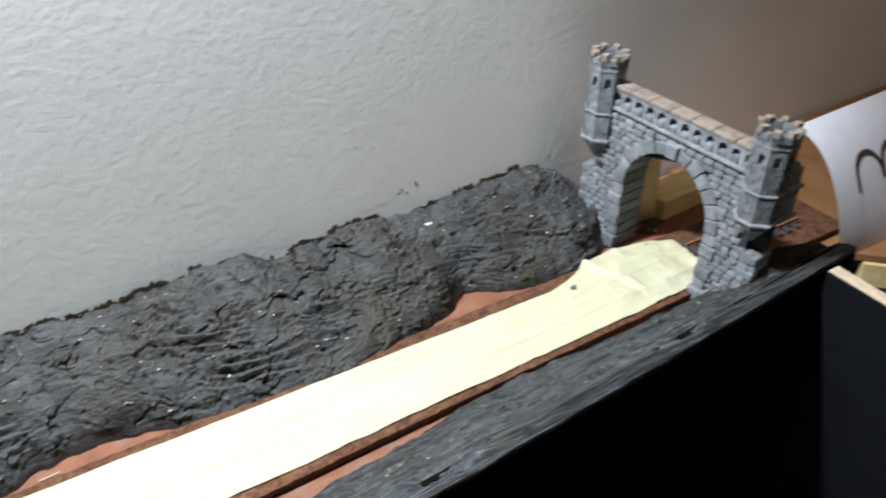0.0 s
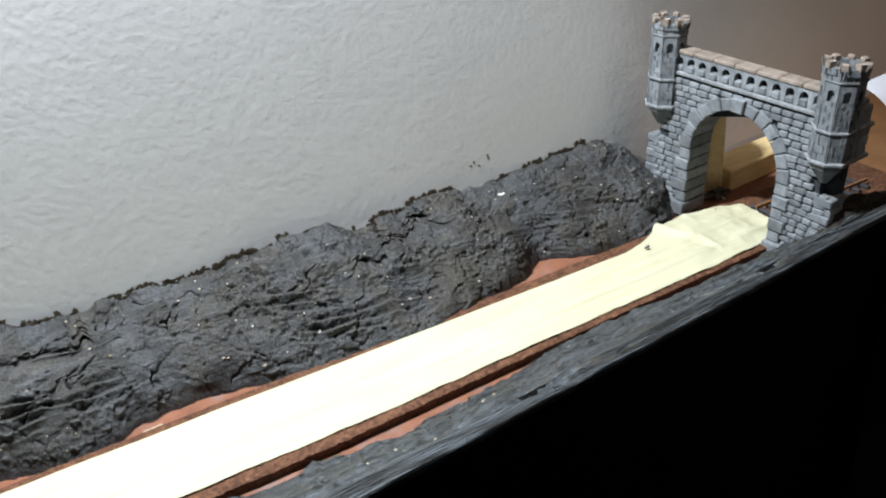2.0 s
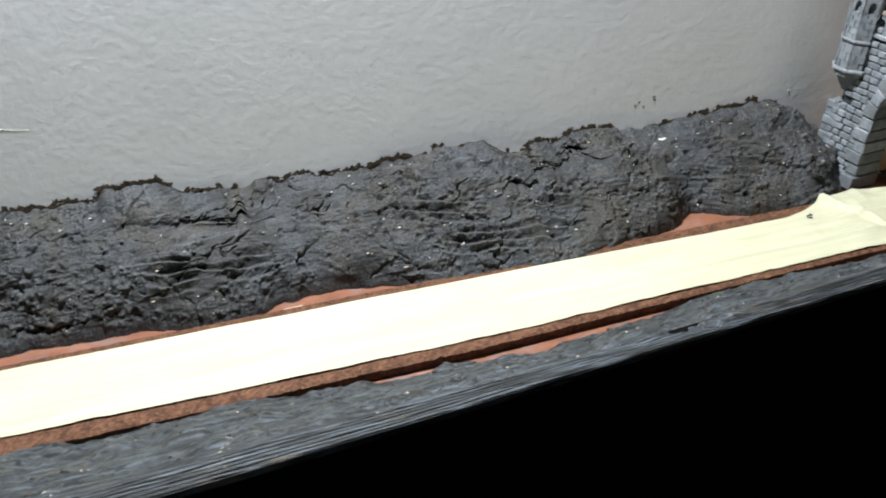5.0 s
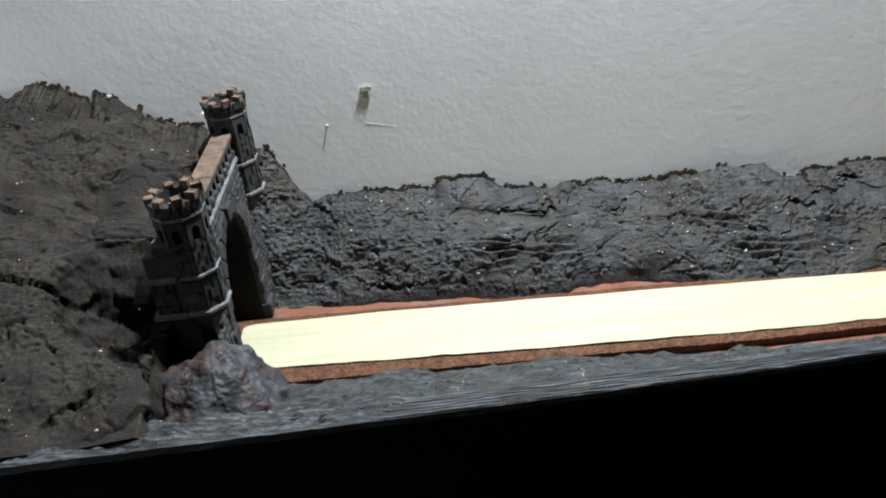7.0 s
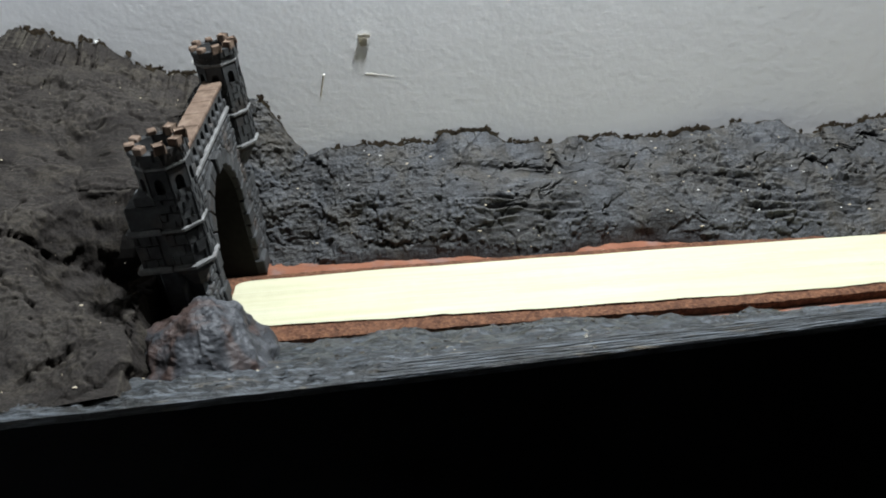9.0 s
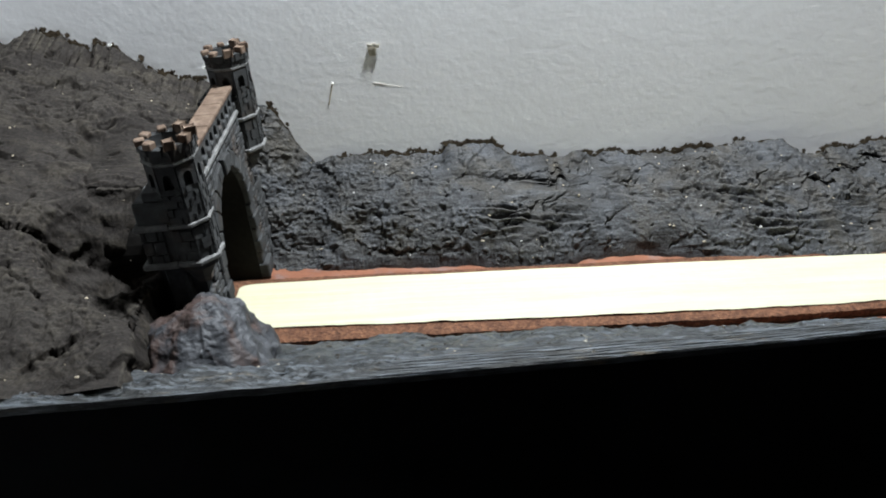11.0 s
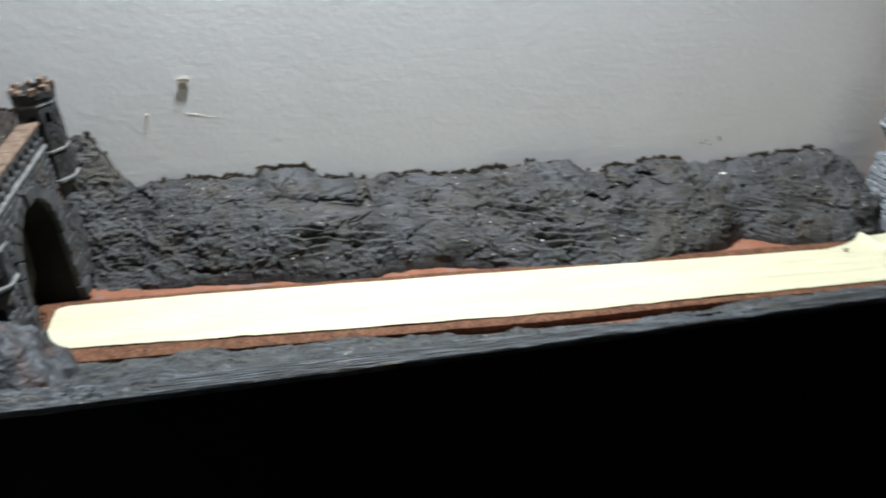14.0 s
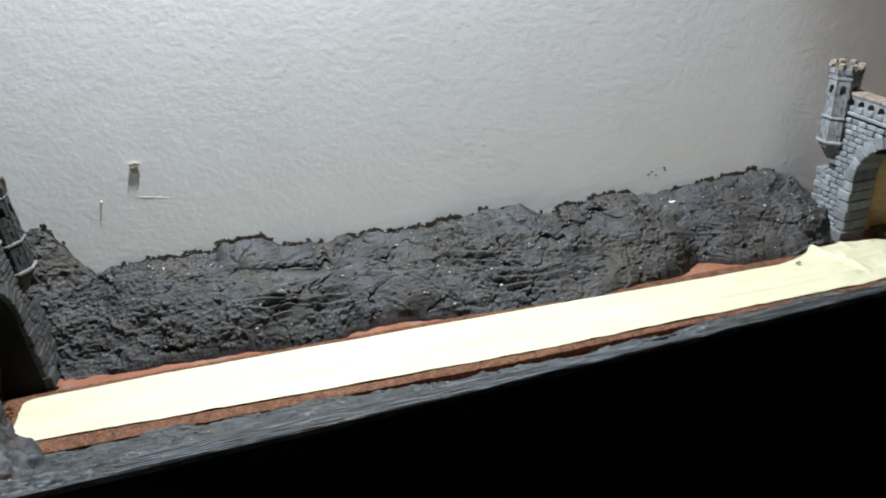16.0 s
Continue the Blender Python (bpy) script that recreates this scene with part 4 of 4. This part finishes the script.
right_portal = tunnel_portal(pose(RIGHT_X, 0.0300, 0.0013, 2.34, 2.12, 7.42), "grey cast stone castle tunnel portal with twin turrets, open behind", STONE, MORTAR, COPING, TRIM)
left_portal = tunnel_portal(pose(LEFT_X, 0.0203, 0.0049, -1.81, 3.58, 177.92), "dark grey castle tunnel portal set into the dark hillside, part of its shade in the colour", DARK_STONE, MORTAR, EARTHY, DARK_TRIM)
# black sleeve added inside the left portal's mouth, standing in for its shade
bm = bmesh.new()
line = arch_points(HALF - 0.0014, SPRING, RISE - 0.0012, FOOT_Z, 24)
pierced_plate(bm, line, arch_points(HALF - 0.0006, SPRING, RISE - 0.0005, FOOT_Z, 24), 0.0002, 0.0700)
part("tunnel_lining", bm, MOUTH_SHADE, left_portal, "black sleeve standing in for the mouth's shade")
# unseen end board, added so that the mouth stays dark
bm = bmesh.new()
box(bm, (0.0700, -0.034, FOOT_Z), (0.0715, 0.034, 0.081))
part("tunnel_end", bm, MOUTH_SHADE, left_portal, "black board added behind the mouth to keep it dark")

# ---------------------------------------------------------------- crumbs, smears and chips on rock and wall
BANK = bpy.data.objects["rock_bank"]
HILLSIDE = bpy.data.objects["hill"]


def crumb(bm, at, size, rng):
    made = bmesh.ops.create_icosphere(bm, subdivisions=1, radius=size)["verts"]
    stretch = Vector((rng.uniform(0.6, 1.5), rng.uniform(0.5, 1.1), rng.uniform(0.4, 0.9)))
    for v in made:
        v.co = Vector(at) + Vector([v.co[i] * stretch[i] * rng.uniform(0.6, 1.3) for i in range(3)])


def scattered(name, ob, count, low, high, mat, label, rng, ok):
    bm = bmesh.new()
    verts = ob.data.vertices
    done = 0
    while done < count:
        co = verts[rng.randrange(len(verts))].co
        if ok(co):
            crumb(bm, co + Vector((0, -0.0001, 0.0001)), rng.uniform(low, high), rng)
            done += 1
    return tagged(part(name, bm, mat), label, "plaster crumbs", kind="stuff")


rng = random.Random(11)
scattered("plaster_crumbs", BANK, 30, 0.0003, 0.0007, WHITE, "white plaster crumbs caught on the rock bank", rng, lambda c: c.x > 0.02 and c.z > 0.002 and c.y < 0.117)
scattered("tan_crumbs", BANK, 90, 0.0003, 0.0009, FILLER, "tan scatter grains on the rock bank", rng, lambda c: c.x > 0.02 and c.z > 0.002 and c.y < 0.117)
scattered("hill_crumbs", HILLSIDE, 60, 0.0003, 0.0008, FILLER, "tan grains on the hillside", rng, lambda c: c.x < -0.03 and c.y < 0.115)


RIM = bpy.data.objects["plastered_ledge"]
scattered("rim_crumbs", RIM, 170, 0.0004, 0.0013, HILL, "dark plaster crumbs along the rim", rng, lambda c: edge_y(c.x) + 0.020 < c.y < -0.024 and c.x > 0.03)
scattered("rim_grains", RIM, 90, 0.0003, 0.0007, FILLER, "tan grains along the rim", rng, lambda c: edge_y(c.x) + 0.014 < c.y < -0.022)


def nearest(ob, x, y):
    return min((v.co for v in ob.data.vertices), key=lambda c: (c.x - x) ** 2 + (c.y - y) ** 2)


def chip(name, at, size, label, flat=0.5, seed=1):
    r = random.Random(seed)
    bm = bmesh.new()
    for _ in range(5):
        crumb(bm, Vector(at) + Vector((r.uniform(-1, 1) * size, r.uniform(-0.4, 0.4) * size, r.uniform(-0.5, 0.5) * size)), size * r.uniform(0.4, 0.8), r)
    return tagged(part(name, bm, WHITE), label, "plaster chip")


c = nearest(BANK, 0.440, 0.1045)
chip("plaster_chip", c + Vector((0, -0.0006, 0.0008)), 0.0019, "bright white plaster chip on the rock bank", seed=3)
c = nearest(BANK, 0.294, 0.0594)
chip("plaster_chip", c + Vector((0, -0.0006, 0.0006)), 0.0011, "small white plaster chip on the rock bank", seed=4)
chip("plaster_chip", nearest(RIM, -0.0385, -0.0985) + Vector((0, 0, 0.0012)), 0.0015, "white plaster chip on the rim below the hill", seed=5)
chip("plaster_chip", nearest(BANK, 0.505, 0.085) + Vector((0, 0, 0.0006)), 0.0009, "small white plaster chip high on the bank", seed=6)

# a curl of white glue at the foot of the bank
bm = bmesh.new()
for k in range(30):
    a = k / 29 * 5.6
    crumb(bm, (0.1630 + (0.0030 + rng.uniform(-0.0008, 0.0008)) * math.cos(a), 0.0560 + 0.0020 * math.sin(a), 0.0012 + 0.0022 * math.sin(a)), 0.0004 + 0.0003 * math.sin(a * 3), rng)
tagged(part("glue_curl", bm, WHITE), "curl of dried white glue at the foot of the rock", "glue curl")

# dark crumb stuck on the tape
bm = bmesh.new()
for k in range(6):
    crumb(bm, (0.5022 + rng.uniform(-0.0015, 0.0015), 0.0335 + rng.uniform(-0.0008, 0.0008), 0.0055 + rng.uniform(0, 0.001)), rng.uniform(0.0006, 0.0011), rng)
tagged(part("dark_crumb", bm, DARK), "dark crumb lying on the masking tape", "crumb")

# sliver of tan wood by the brown patch
bm = bmesh.new()
box(bm, (-0.005, -0.0005, -0.0004), (0.005, 0.0005, 0.0004), 0.0002)
sliver = tagged(part("wood_sliver", bm, FILLER), "thin wooden sliver on the brown deck", "wood sliver")
sliver.matrix_basis = pose(0.198, 0.0570, -0.0024, 0, 0, 3)

# ragged fringe of dark plaster smeared up the wall along the crest of bank and hill
def fringe(ob, x0, x1, seed, high):
    tops = {}
    for v in ob.data.vertices:
        if v.co.y > WALL_Y - 0.006 and x0 < v.co.x < x1:
            key = round(v.co.x / 0.0012)
            tops[key] = max(tops.get(key, -1), v.co.z)
    keys = sorted(tops)
    bm = bmesh.new()
    last = None
    for k in np.arange(keys[0], keys[-1], 0.33):
        x = k * 0.0012
        z = float(np.interp(k, keys, [tops[q] for q in keys]))
        patch = max(0.0, float(layered(np.array([x * 38, 0.3, 0.7]), 2, seed)) - 0.36) * 4.0
        spike = float(layered(np.array([x * 620, 0.1, 0.2]), 4, seed + 3, 0.75))
        up = max(0.0, patch * (spike - 0.40)) * high
        now = (bm.verts.new((x, WALL_Y - 0.0001, z - 0.006)), bm.verts.new((x + (spike - 0.5) * 0.001, WALL_Y - 0.0001, z - 0.0004 + up)))
        if last:
            bm.faces.new((last[0], now[0], now[1], last[1]))
        last = now
    r = random.Random(seed)
    done = 0
    while done < 750 * (x1 - x0):
        k = r.uniform(keys[0], keys[-1])
        x, z = k * 0.0012, float(np.interp(k, keys, [tops[q] for q in keys]))
        if float(layered(np.array([x * 38, 0.3, 0.7]), 2, seed)) < 0.47 + r.uniform(-0.08, 0.08):
            continue
        done += 1
        cx, rad = x + r.gauss(0, 0.001), r.uniform(0.0006, 0.0022)
        cz = z + r.uniform(-0.2, 1) * rad * 0.8
        at = [(cx + rad * r.uniform(0.4, 1.3) * math.cos(a), cz + rad * r.uniform(0.3, 1.3) * math.sin(a)) for a in np.arange(0.2, 6.2, 0.5)]
        bm.faces.new([bm.verts.new((px, WALL_Y - 0.0002 - 0.00002 * (done % 9), pz)) for px, pz in at])
    return tagged(part("wall_smears", bm, SMEAR), "dark brown plaster smeared on the wall along the crest", "plaster smears", kind="stuff")


fringe(BANK, 0.004, 0.535, 5, 0.0055)
fringe(HILLSIDE, -0.155, -0.030, 25, 0.009)
for spots in ([(0.4285, 0.0535), (0.431, 0.0555), (0.4345, 0.052)], [(0.441, 0.0575), (0.4415, 0.0555)]):
    bm = bmesh.new()
    for x, z in spots:
        crumb(bm, (x, WALL_Y - 0.0001, z), 0.0010, rng)
    for v in bm.verts:
        v.co.y = WALL_Y + (v.co.y - WALL_Y) * 0.3
    tagged(part("plaster_splash", bm, SMEAR), "dark plaster splash dried on the wall", "plaster splash")


def wall_chip(x, z, w, h, label):
    """Paint torn off the wall: a curled white lip, its shadow laid below it as a tan patch."""
    whole = thing("paint_chip", pose(x, WALL_Y, z), label, "paint chip")
    bm = bmesh.new()
    pts = [(-0.5, 0.5), (0.5, 0.48), (0.42, 0.1), (0.30, -0.5), (-0.35, -0.48), (-0.45, 0.0)]
    f = [bm.verts.new((px * w, -0.0003, pz * h)) for px, pz in pts]
    b = [bm.verts.new((px * w * 1.05, 0.0002, pz * h * 1.03)) for px, pz in pts]
    bm.faces.new(f)
    for i in range(6):
        bm.faces.new((f[i], f[(i + 1) % 6], b[(i + 1) % 6], b[i]))
    part("bare_patch", bm, LIP_SHADE, whole, "tan patch standing in for the lip's shadow")
    n, m = 10, 7
    u, v = np.meshgrid(np.linspace(-0.5, 0.75, n), np.linspace(0, 1, m))
    lip = np.stack([u * w * (1 + 0.1 * v), -0.0004 - 0.0016 * np.sin(v * 1.9), h * 0.5 - 0.0016 + v * 0.0030 + 0.0004 * np.sin(u * 9)], -1)
    ob = sheet("paint_lip", lip, FLAKE, whole)
    tagged(ob, "curled white paint lip")
    return whole


wall_chip(0.0698, 0.1140, 0.0055, 0.0065, "torn paint chip with a curled white lip on the wall")
bm = bmesh.new()
n = 26
for k in range(n):
    u = k / n
    at = Vector((0.0695 + 0.0185 * u, WALL_Y - 0.0001, 0.0945 - 0.0034 * u + 0.0003 * math.sin(k * 1.7)))
    crumb(bm, at, 0.0005 * (1.1 - 0.6 * u), rng)
for v in bm.verts:
    v.co.y = WALL_Y + (v.co.y - WALL_Y) * 0.5
tagged(part("paint_sliver", bm, FLAKE), "raised sliver of torn white paint on the wall", "paint sliver")


def pin(x, y, z, label, tail=0.0):
    whole = thing("wall_pin", pose(x, y, z), label, "wall pin")
    bm = bmesh.new()
    bmesh.ops.create_uvsphere(bm, u_segments=10, v_segments=6, radius=0.0008, matrix=Matrix.Translation((0, 0.0001, 0)))
    part("head", bm, FLAKE, whole)
    bm = bmesh.new()
    bmesh.ops.create_cone(bm, segments=8, radius1=0.0005, radius2=0.0005, depth=0.002, cap_ends=True, matrix=Matrix.Translation((0, 0.0004, 0)) @ Matrix.Rotation(math.pi / 2, 4, "X"))
    part("shank", bm, STEEL, whole)
    if tail:
        # the pin's cast shadow, laid on the wall as a thin tan strip
        bm = bmesh.new()
        box(bm, (-0.0004, -0.0004, -tail), (0.0004, 0.0001, -0.001), 0.0001)
        for v in bm.verts:
            v.co.x += v.co.z * 0.25
        part("scratch", bm, FILLER, whole, "thin tan streak running down in place of the pin's shadow")
    return whole


pin(0.0447, WALL_Y, 0.0950, "tiny white pin in the wall beside the chips", 0.013)
pin(0.5425, WALL_Y + 0.0006, 0.0470, "tiny white-headed pin in the wall above the rock")

# pale bare mark across the rim
bm = bmesh.new()
for k in range(7):
    crumb(bm, (0.1590 + 0.0010 * math.sin(k * 1.3) - 0.0004 * k, -0.070 - 0.0046 * k, 0.03), 0.0012 if k < 5 else 0.0007, rng)
for v in bm.verts:
    v.co.z = nearest(RIM, v.co.x, v.co.y).z + 0.0002 + (v.co.z % 0.0005)
tagged(part("filler_smear", bm, FADED), "pale smear of filler across the dark rim", "filler smear")

# white plaster showing along the hill's crest
for at, size in (((-0.0175, WALL_Y - 0.0015, 0.1055), 0.0019), ((-0.0285, WALL_Y - 0.0015, 0.1085), 0.0013), ((-0.080, WALL_Y - 0.0015, 0.1235), 0.0010)):
    chip("plaster_chip", at, size, "white plaster chip where the hill meets the wall", seed=int(size * 1e5))

# dark plaster crumbled at the foot of the pine post, and coarse brown fibres inside the left tunnel mouth
for name, mat, cx, cy, rx, ry, count, size, label, category in (
        ("plaster_rubble", HILL, 0.592, 0.0660, 0.010, 0.006, 40, 0.0024, "crumbled dark plaster at the foot of the pine post", "plaster rubble"),
        ("fibre_tuft", CORK, -0.019, 0.0300, 0.006, 0.014, 50, 0.0014, "coarse brown fibres inside the tunnel mouth", "fibre tuft")):
    bm = bmesh.new()
    for k in range(count):
        a, q = rng.uniform(0, 2 * math.pi), rng.uniform(0, 1) ** 0.6
        crumb(bm, (cx + rx * q * math.cos(a), cy + ry * q * math.sin(a), 0.0015 + (1 - q) * 0.006 * rng.random()), size * rng.uniform(0.5, 1.1), rng)
    tagged(part(name, bm, mat), label, category)

# ---------------------------------------------------------------- beyond the right portal
def plain_box(name, lo, hi, mat, label, category, m=None, bevel=0.0008):
    bm = bmesh.new()
    box(bm, lo, hi, bevel)
    ob = tagged(part(name, bm, mat), label, category)
    if m:
        ob.matrix_basis = m
    return ob


plain_box("pine_post", (0, 0, 0), (0.0175, 0.0175, 0.075), PINE, "short upright pine post behind the portal", "post", pose(0.5855, 0.0805, BOARD_Z, 0, 0, -33), 0.001)
plain_box("pine_batten", (0, 0, 0), (0.085, 0.024, 0.0165), PINE, "pale pine batten lying behind the portal with a glue stain", "batten", pose(0.6065, 0.0695, BOARD_Z, 0, 0, 4), 0.001)

bm = bmesh.new()
outline = [(0.661, -0.002), (0.690, -0.031), (0.835, -0.180), (1.5, -0.180), (1.5, 0.158), (0.661, 0.121)]
lo = [bm.verts.new((x, y, -0.008)) for x, y in outline]
hi = [bm.verts.new((x, y, BOARD_Z)) for x, y in outline]
bm.faces.new(lo[::-1])
bm.faces.new(hi)
for i in range(len(outline)):
    j = (i + 1) % len(outline)
    bm.faces.new((lo[i], lo[j], hi[j], hi[i]))
tagged(part("corner_board", bm, HARD), "bare brown hardboard corner board beyond the portal", "board")
plain_box("edge_batten", (0, 0, -0.019), (0.36, 0.020, 0.0), PINE, "pine batten under the corner board's edge", "batten", pose(0.6885, -0.0315, -0.0085, 0, 0, -46), 0.001)

panel = thing("side_panel", pose(0.599, -0.0605, 0.0405), "black-painted plywood panel with a bare ply edge", "panel")
bm = bmesh.new()
box(bm, (0.0, -0.60, -0.50), (0.0085, -0.003, -0.0005), 0.0006)
part("board", bm, PANEL, panel)
bm = bmesh.new()
box(bm, (0.0004, -0.598, -0.0005), (0.0081, -0.0035, 0.0006), 0.0003)
part("ply_edge", bm, PLY, panel, "pale bare plywood edge")


def drawing():
    """A curling sheet of paper with a viaduct drawn on it."""
    x0, x1 = 0.668, 0.829

    def at(u, v, lift=0.0):
        up = (1 - u) * math.sin(v * math.pi / 2) ** 0.95 + u * (0.7 * v + 0.3 * math.sin(v * math.pi / 2))
        return Vector((x0 + (x1 - x0) * u + 0.006 * v * (u - 0.3), -0.026 + 0.052 * v ** (1.5 - 0.5 * u) - lift, -0.0025 + 0.0745 * up + 0.006 * u * v + lift * 0.6))

    whole = thing("paper_drawing", pose(0, 0, 0), "white paper sheet leaning on the board with a drawn arched viaduct", "paper drawing")
    pos = np.array([[at(u, v) for u in np.linspace(0, 1, 26)] for v in np.linspace(0, 1, 18)])
    sheet("paper", pos, PAPER, whole)

    def stroke(pts, width, mat, name, lift=0.0004):
        bm = bmesh.new()
        rows = []
        for k, (u, v) in enumerate(pts):
            a, b = pts[max(0, k - 1)], pts[min(len(pts) - 1, k + 1)]
            d = Vector((b[0] - a[0], (b[1] - a[1]) * 0.5)).normalized()
            w = width(k / (len(pts) - 1)) if callable(width) else width
            rows.append((bm.verts.new(at(u - d.y * w, v + d.x * w * 2, lift)), bm.verts.new(at(u + d.y * w, v - d.x * w * 2, lift))))
        for (a, b), (c, e) in zip(rows, rows[1:]):
            bm.faces.new((a, c, e, b))
        part(name, bm, mat, whole)

    step = 0.166
    for k in range(5):
        c = 0.220 + step * k
        foot = 0.37 + 0.16 * (c - 0.137)
        arc = [(c - 0.080 * math.cos(a), foot + (0.21 - 0.07 * c) * math.sin(a) ** 0.8 - (0.04 if a < 0.2 else 0)) for a in np.linspace(0, math.pi, 18)]
        stroke(arc, lambda s: 0.0075 + 0.004 * math.sin(s * math.pi), INK, "drawn_arch")
        for du in (-0.086, -0.066):
            stroke([(c + du, 0.36), (c + du - 0.004, 0.25), (c + du - 0.006, 0.10)], 0.0007, PENCIL, "pier_line")
        for v in (0.16, 0.22, 0.28, 0.34):
            stroke([(c - 0.090, v), (c - 0.070, v)], 0.0007, PENCIL, "pier_line")
    for v in (0.125, 0.150):
        stroke([(0.12, v), (0.5, v), (0.99, v)], 0.0007, PENCIL, "ground_line")
    return whole


drawing()


def track_piece(m, sleepers, label):
    whole = thing("track_piece", m, label, "model track")
    for s in (-1, 1):
        bm = bmesh.new()
        box(bm, (0, s * 0.00825 - 0.0006, 0.0022), (sleepers * 0.0085, s * 0.00825 + 0.0006, 0.0046), 0.0002)
        part("rail", bm, BRASS, whole)
    base = bmesh.new()
    box(base, (0.0015, -0.0145, 0), (0.0050, 0.0145, 0.0022), 0.0003)
    first = part("sleeper", base, DARK, whole)
    for k in range(1, sleepers):
        ob = new("sleeper", first.data)
        ob.parent = whole
        ob.matrix_basis = pose(k * 0.0085, 0, 0)
    return whole


track_piece(pose(0.590, 0.022, 0.0028), 10, "short length of brown model track leaving the tape")
track_piece(pose(0.86, 0.06, BOARD_Z, 0, 0, 20), 14, "length of brown model track on the corner board")

shelf = plain_box("raised_shelf", (0.943, 0.045, BOARD_Z), (1.5, 0.160, 0.004), HARD, "bare brown raised board beyond the drawing", "board")
plain_box("pine_block", (0, 0, 0), (0.018, 0.0185, 0.036), PINE, "upright pale pine block on the raised board", "wood block", pose(0.960, 0.0985, 0.004, 0, 0, 4), 0.001)
bm = bmesh.new()
for k in range(12):
    crumb(bm, (0.944 + rng.uniform(-0.004, 0.004), 0.129 + rng.uniform(-0.004, 0.004), 0.008 + rng.uniform(-0.002, 0.008)), rng.uniform(0.003, 0.006), rng)
tagged(part("cork_lump", bm, CORK), "brown crumbly cork lump at the shelf's edge", "cork lump")


def toy_truck(m):
    whole = thing("toy_wagon", m, "small red model wagon with a grey load", "toy wagon", "red model wagons")
    bm = bmesh.new()
    box(bm, (0, -0.009, 0.004), (0.034, 0.009, 0.015), 0.0008)
    part("body", bm, RED, whole)
    bm = bmesh.new()
    box(bm, (0.001, -0.008, 0.015), (0.033, 0.008, 0.021), 0.0025)
    part("load", bm, DARK, whole, "dark grey load")
    for x in (0.007, 0.027):
        for s in (-1, 1):
            bm = bmesh.new()
            bmesh.ops.create_cone(bm, segments=14, radius1=0.0042, radius2=0.0042, depth=0.002, cap_ends=True, matrix=Matrix.Translation((x, s * 0.0075, 0.0042)) @ Matrix.Rotation(math.pi / 2, 4, "X"))
            part("wheel", bm, DARK, whole)
    return whole


first = toy_truck(pose(0.990, 0.088, 0.004, 0, 0, 14))
copy_thing(first, pose(1.042, 0.103, 0.004, 0, 0, 14))

# loose screw and a bolt with its nut on the corner board
screw = thing("loose_screw", pose(0.754, -0.0365, BOARD_Z + 0.0010, 0, 0, -46), "dark steel screw lying on the hardboard", "screw")
bm = bmesh.new()
bmesh.ops.create_cone(bm, segments=10, radius1=0.0003, radius2=0.0010, depth=0.020, cap_ends=True, matrix=Matrix.Translation((0.010, 0, 0)) @ Matrix.Rotation(math.pi / 2, 4, "Y"))
part("shank", bm, STEEL, screw)
bm = bmesh.new()
bmesh.ops.create_cone(bm, segments=14, radius1=0.0011, radius2=0.0022, depth=0.0015, cap_ends=True, matrix=Matrix.Translation((0.0205, 0, 0.0006)) @ Matrix.Rotation(math.pi / 2, 4, "Y"))
part("head", bm, STEEL, screw)
bolt = thing("bolt", pose(0.741, -0.078, BOARD_Z), "bright steel bolt and nut in the corner board's edge", "bolt")
for name, r, z0, z1, n in (("washer", 0.0058, 0, 0.0010, 24), ("nut", 0.0042, 0.0010, 0.0046, 6), ("threaded_end", 0.0022, 0.0046, 0.0095, 14)):
    bm = bmesh.new()
    prism(bm, n, [(z0, r * 0.97), (z0 + 0.0003, r), (z1 - 0.0003, r), (z1, r * 0.94)])
    part(name, bm, STEEL, bolt)

# pale plank below the fascia
plain_box("lower_plank", (0.20, edge_y(0.3) - 0.004, -0.30), (0.410, edge_y(0.3) + 0.004, -0.0930), PINE, "pale plank fixed low on the black fascia", "plank")
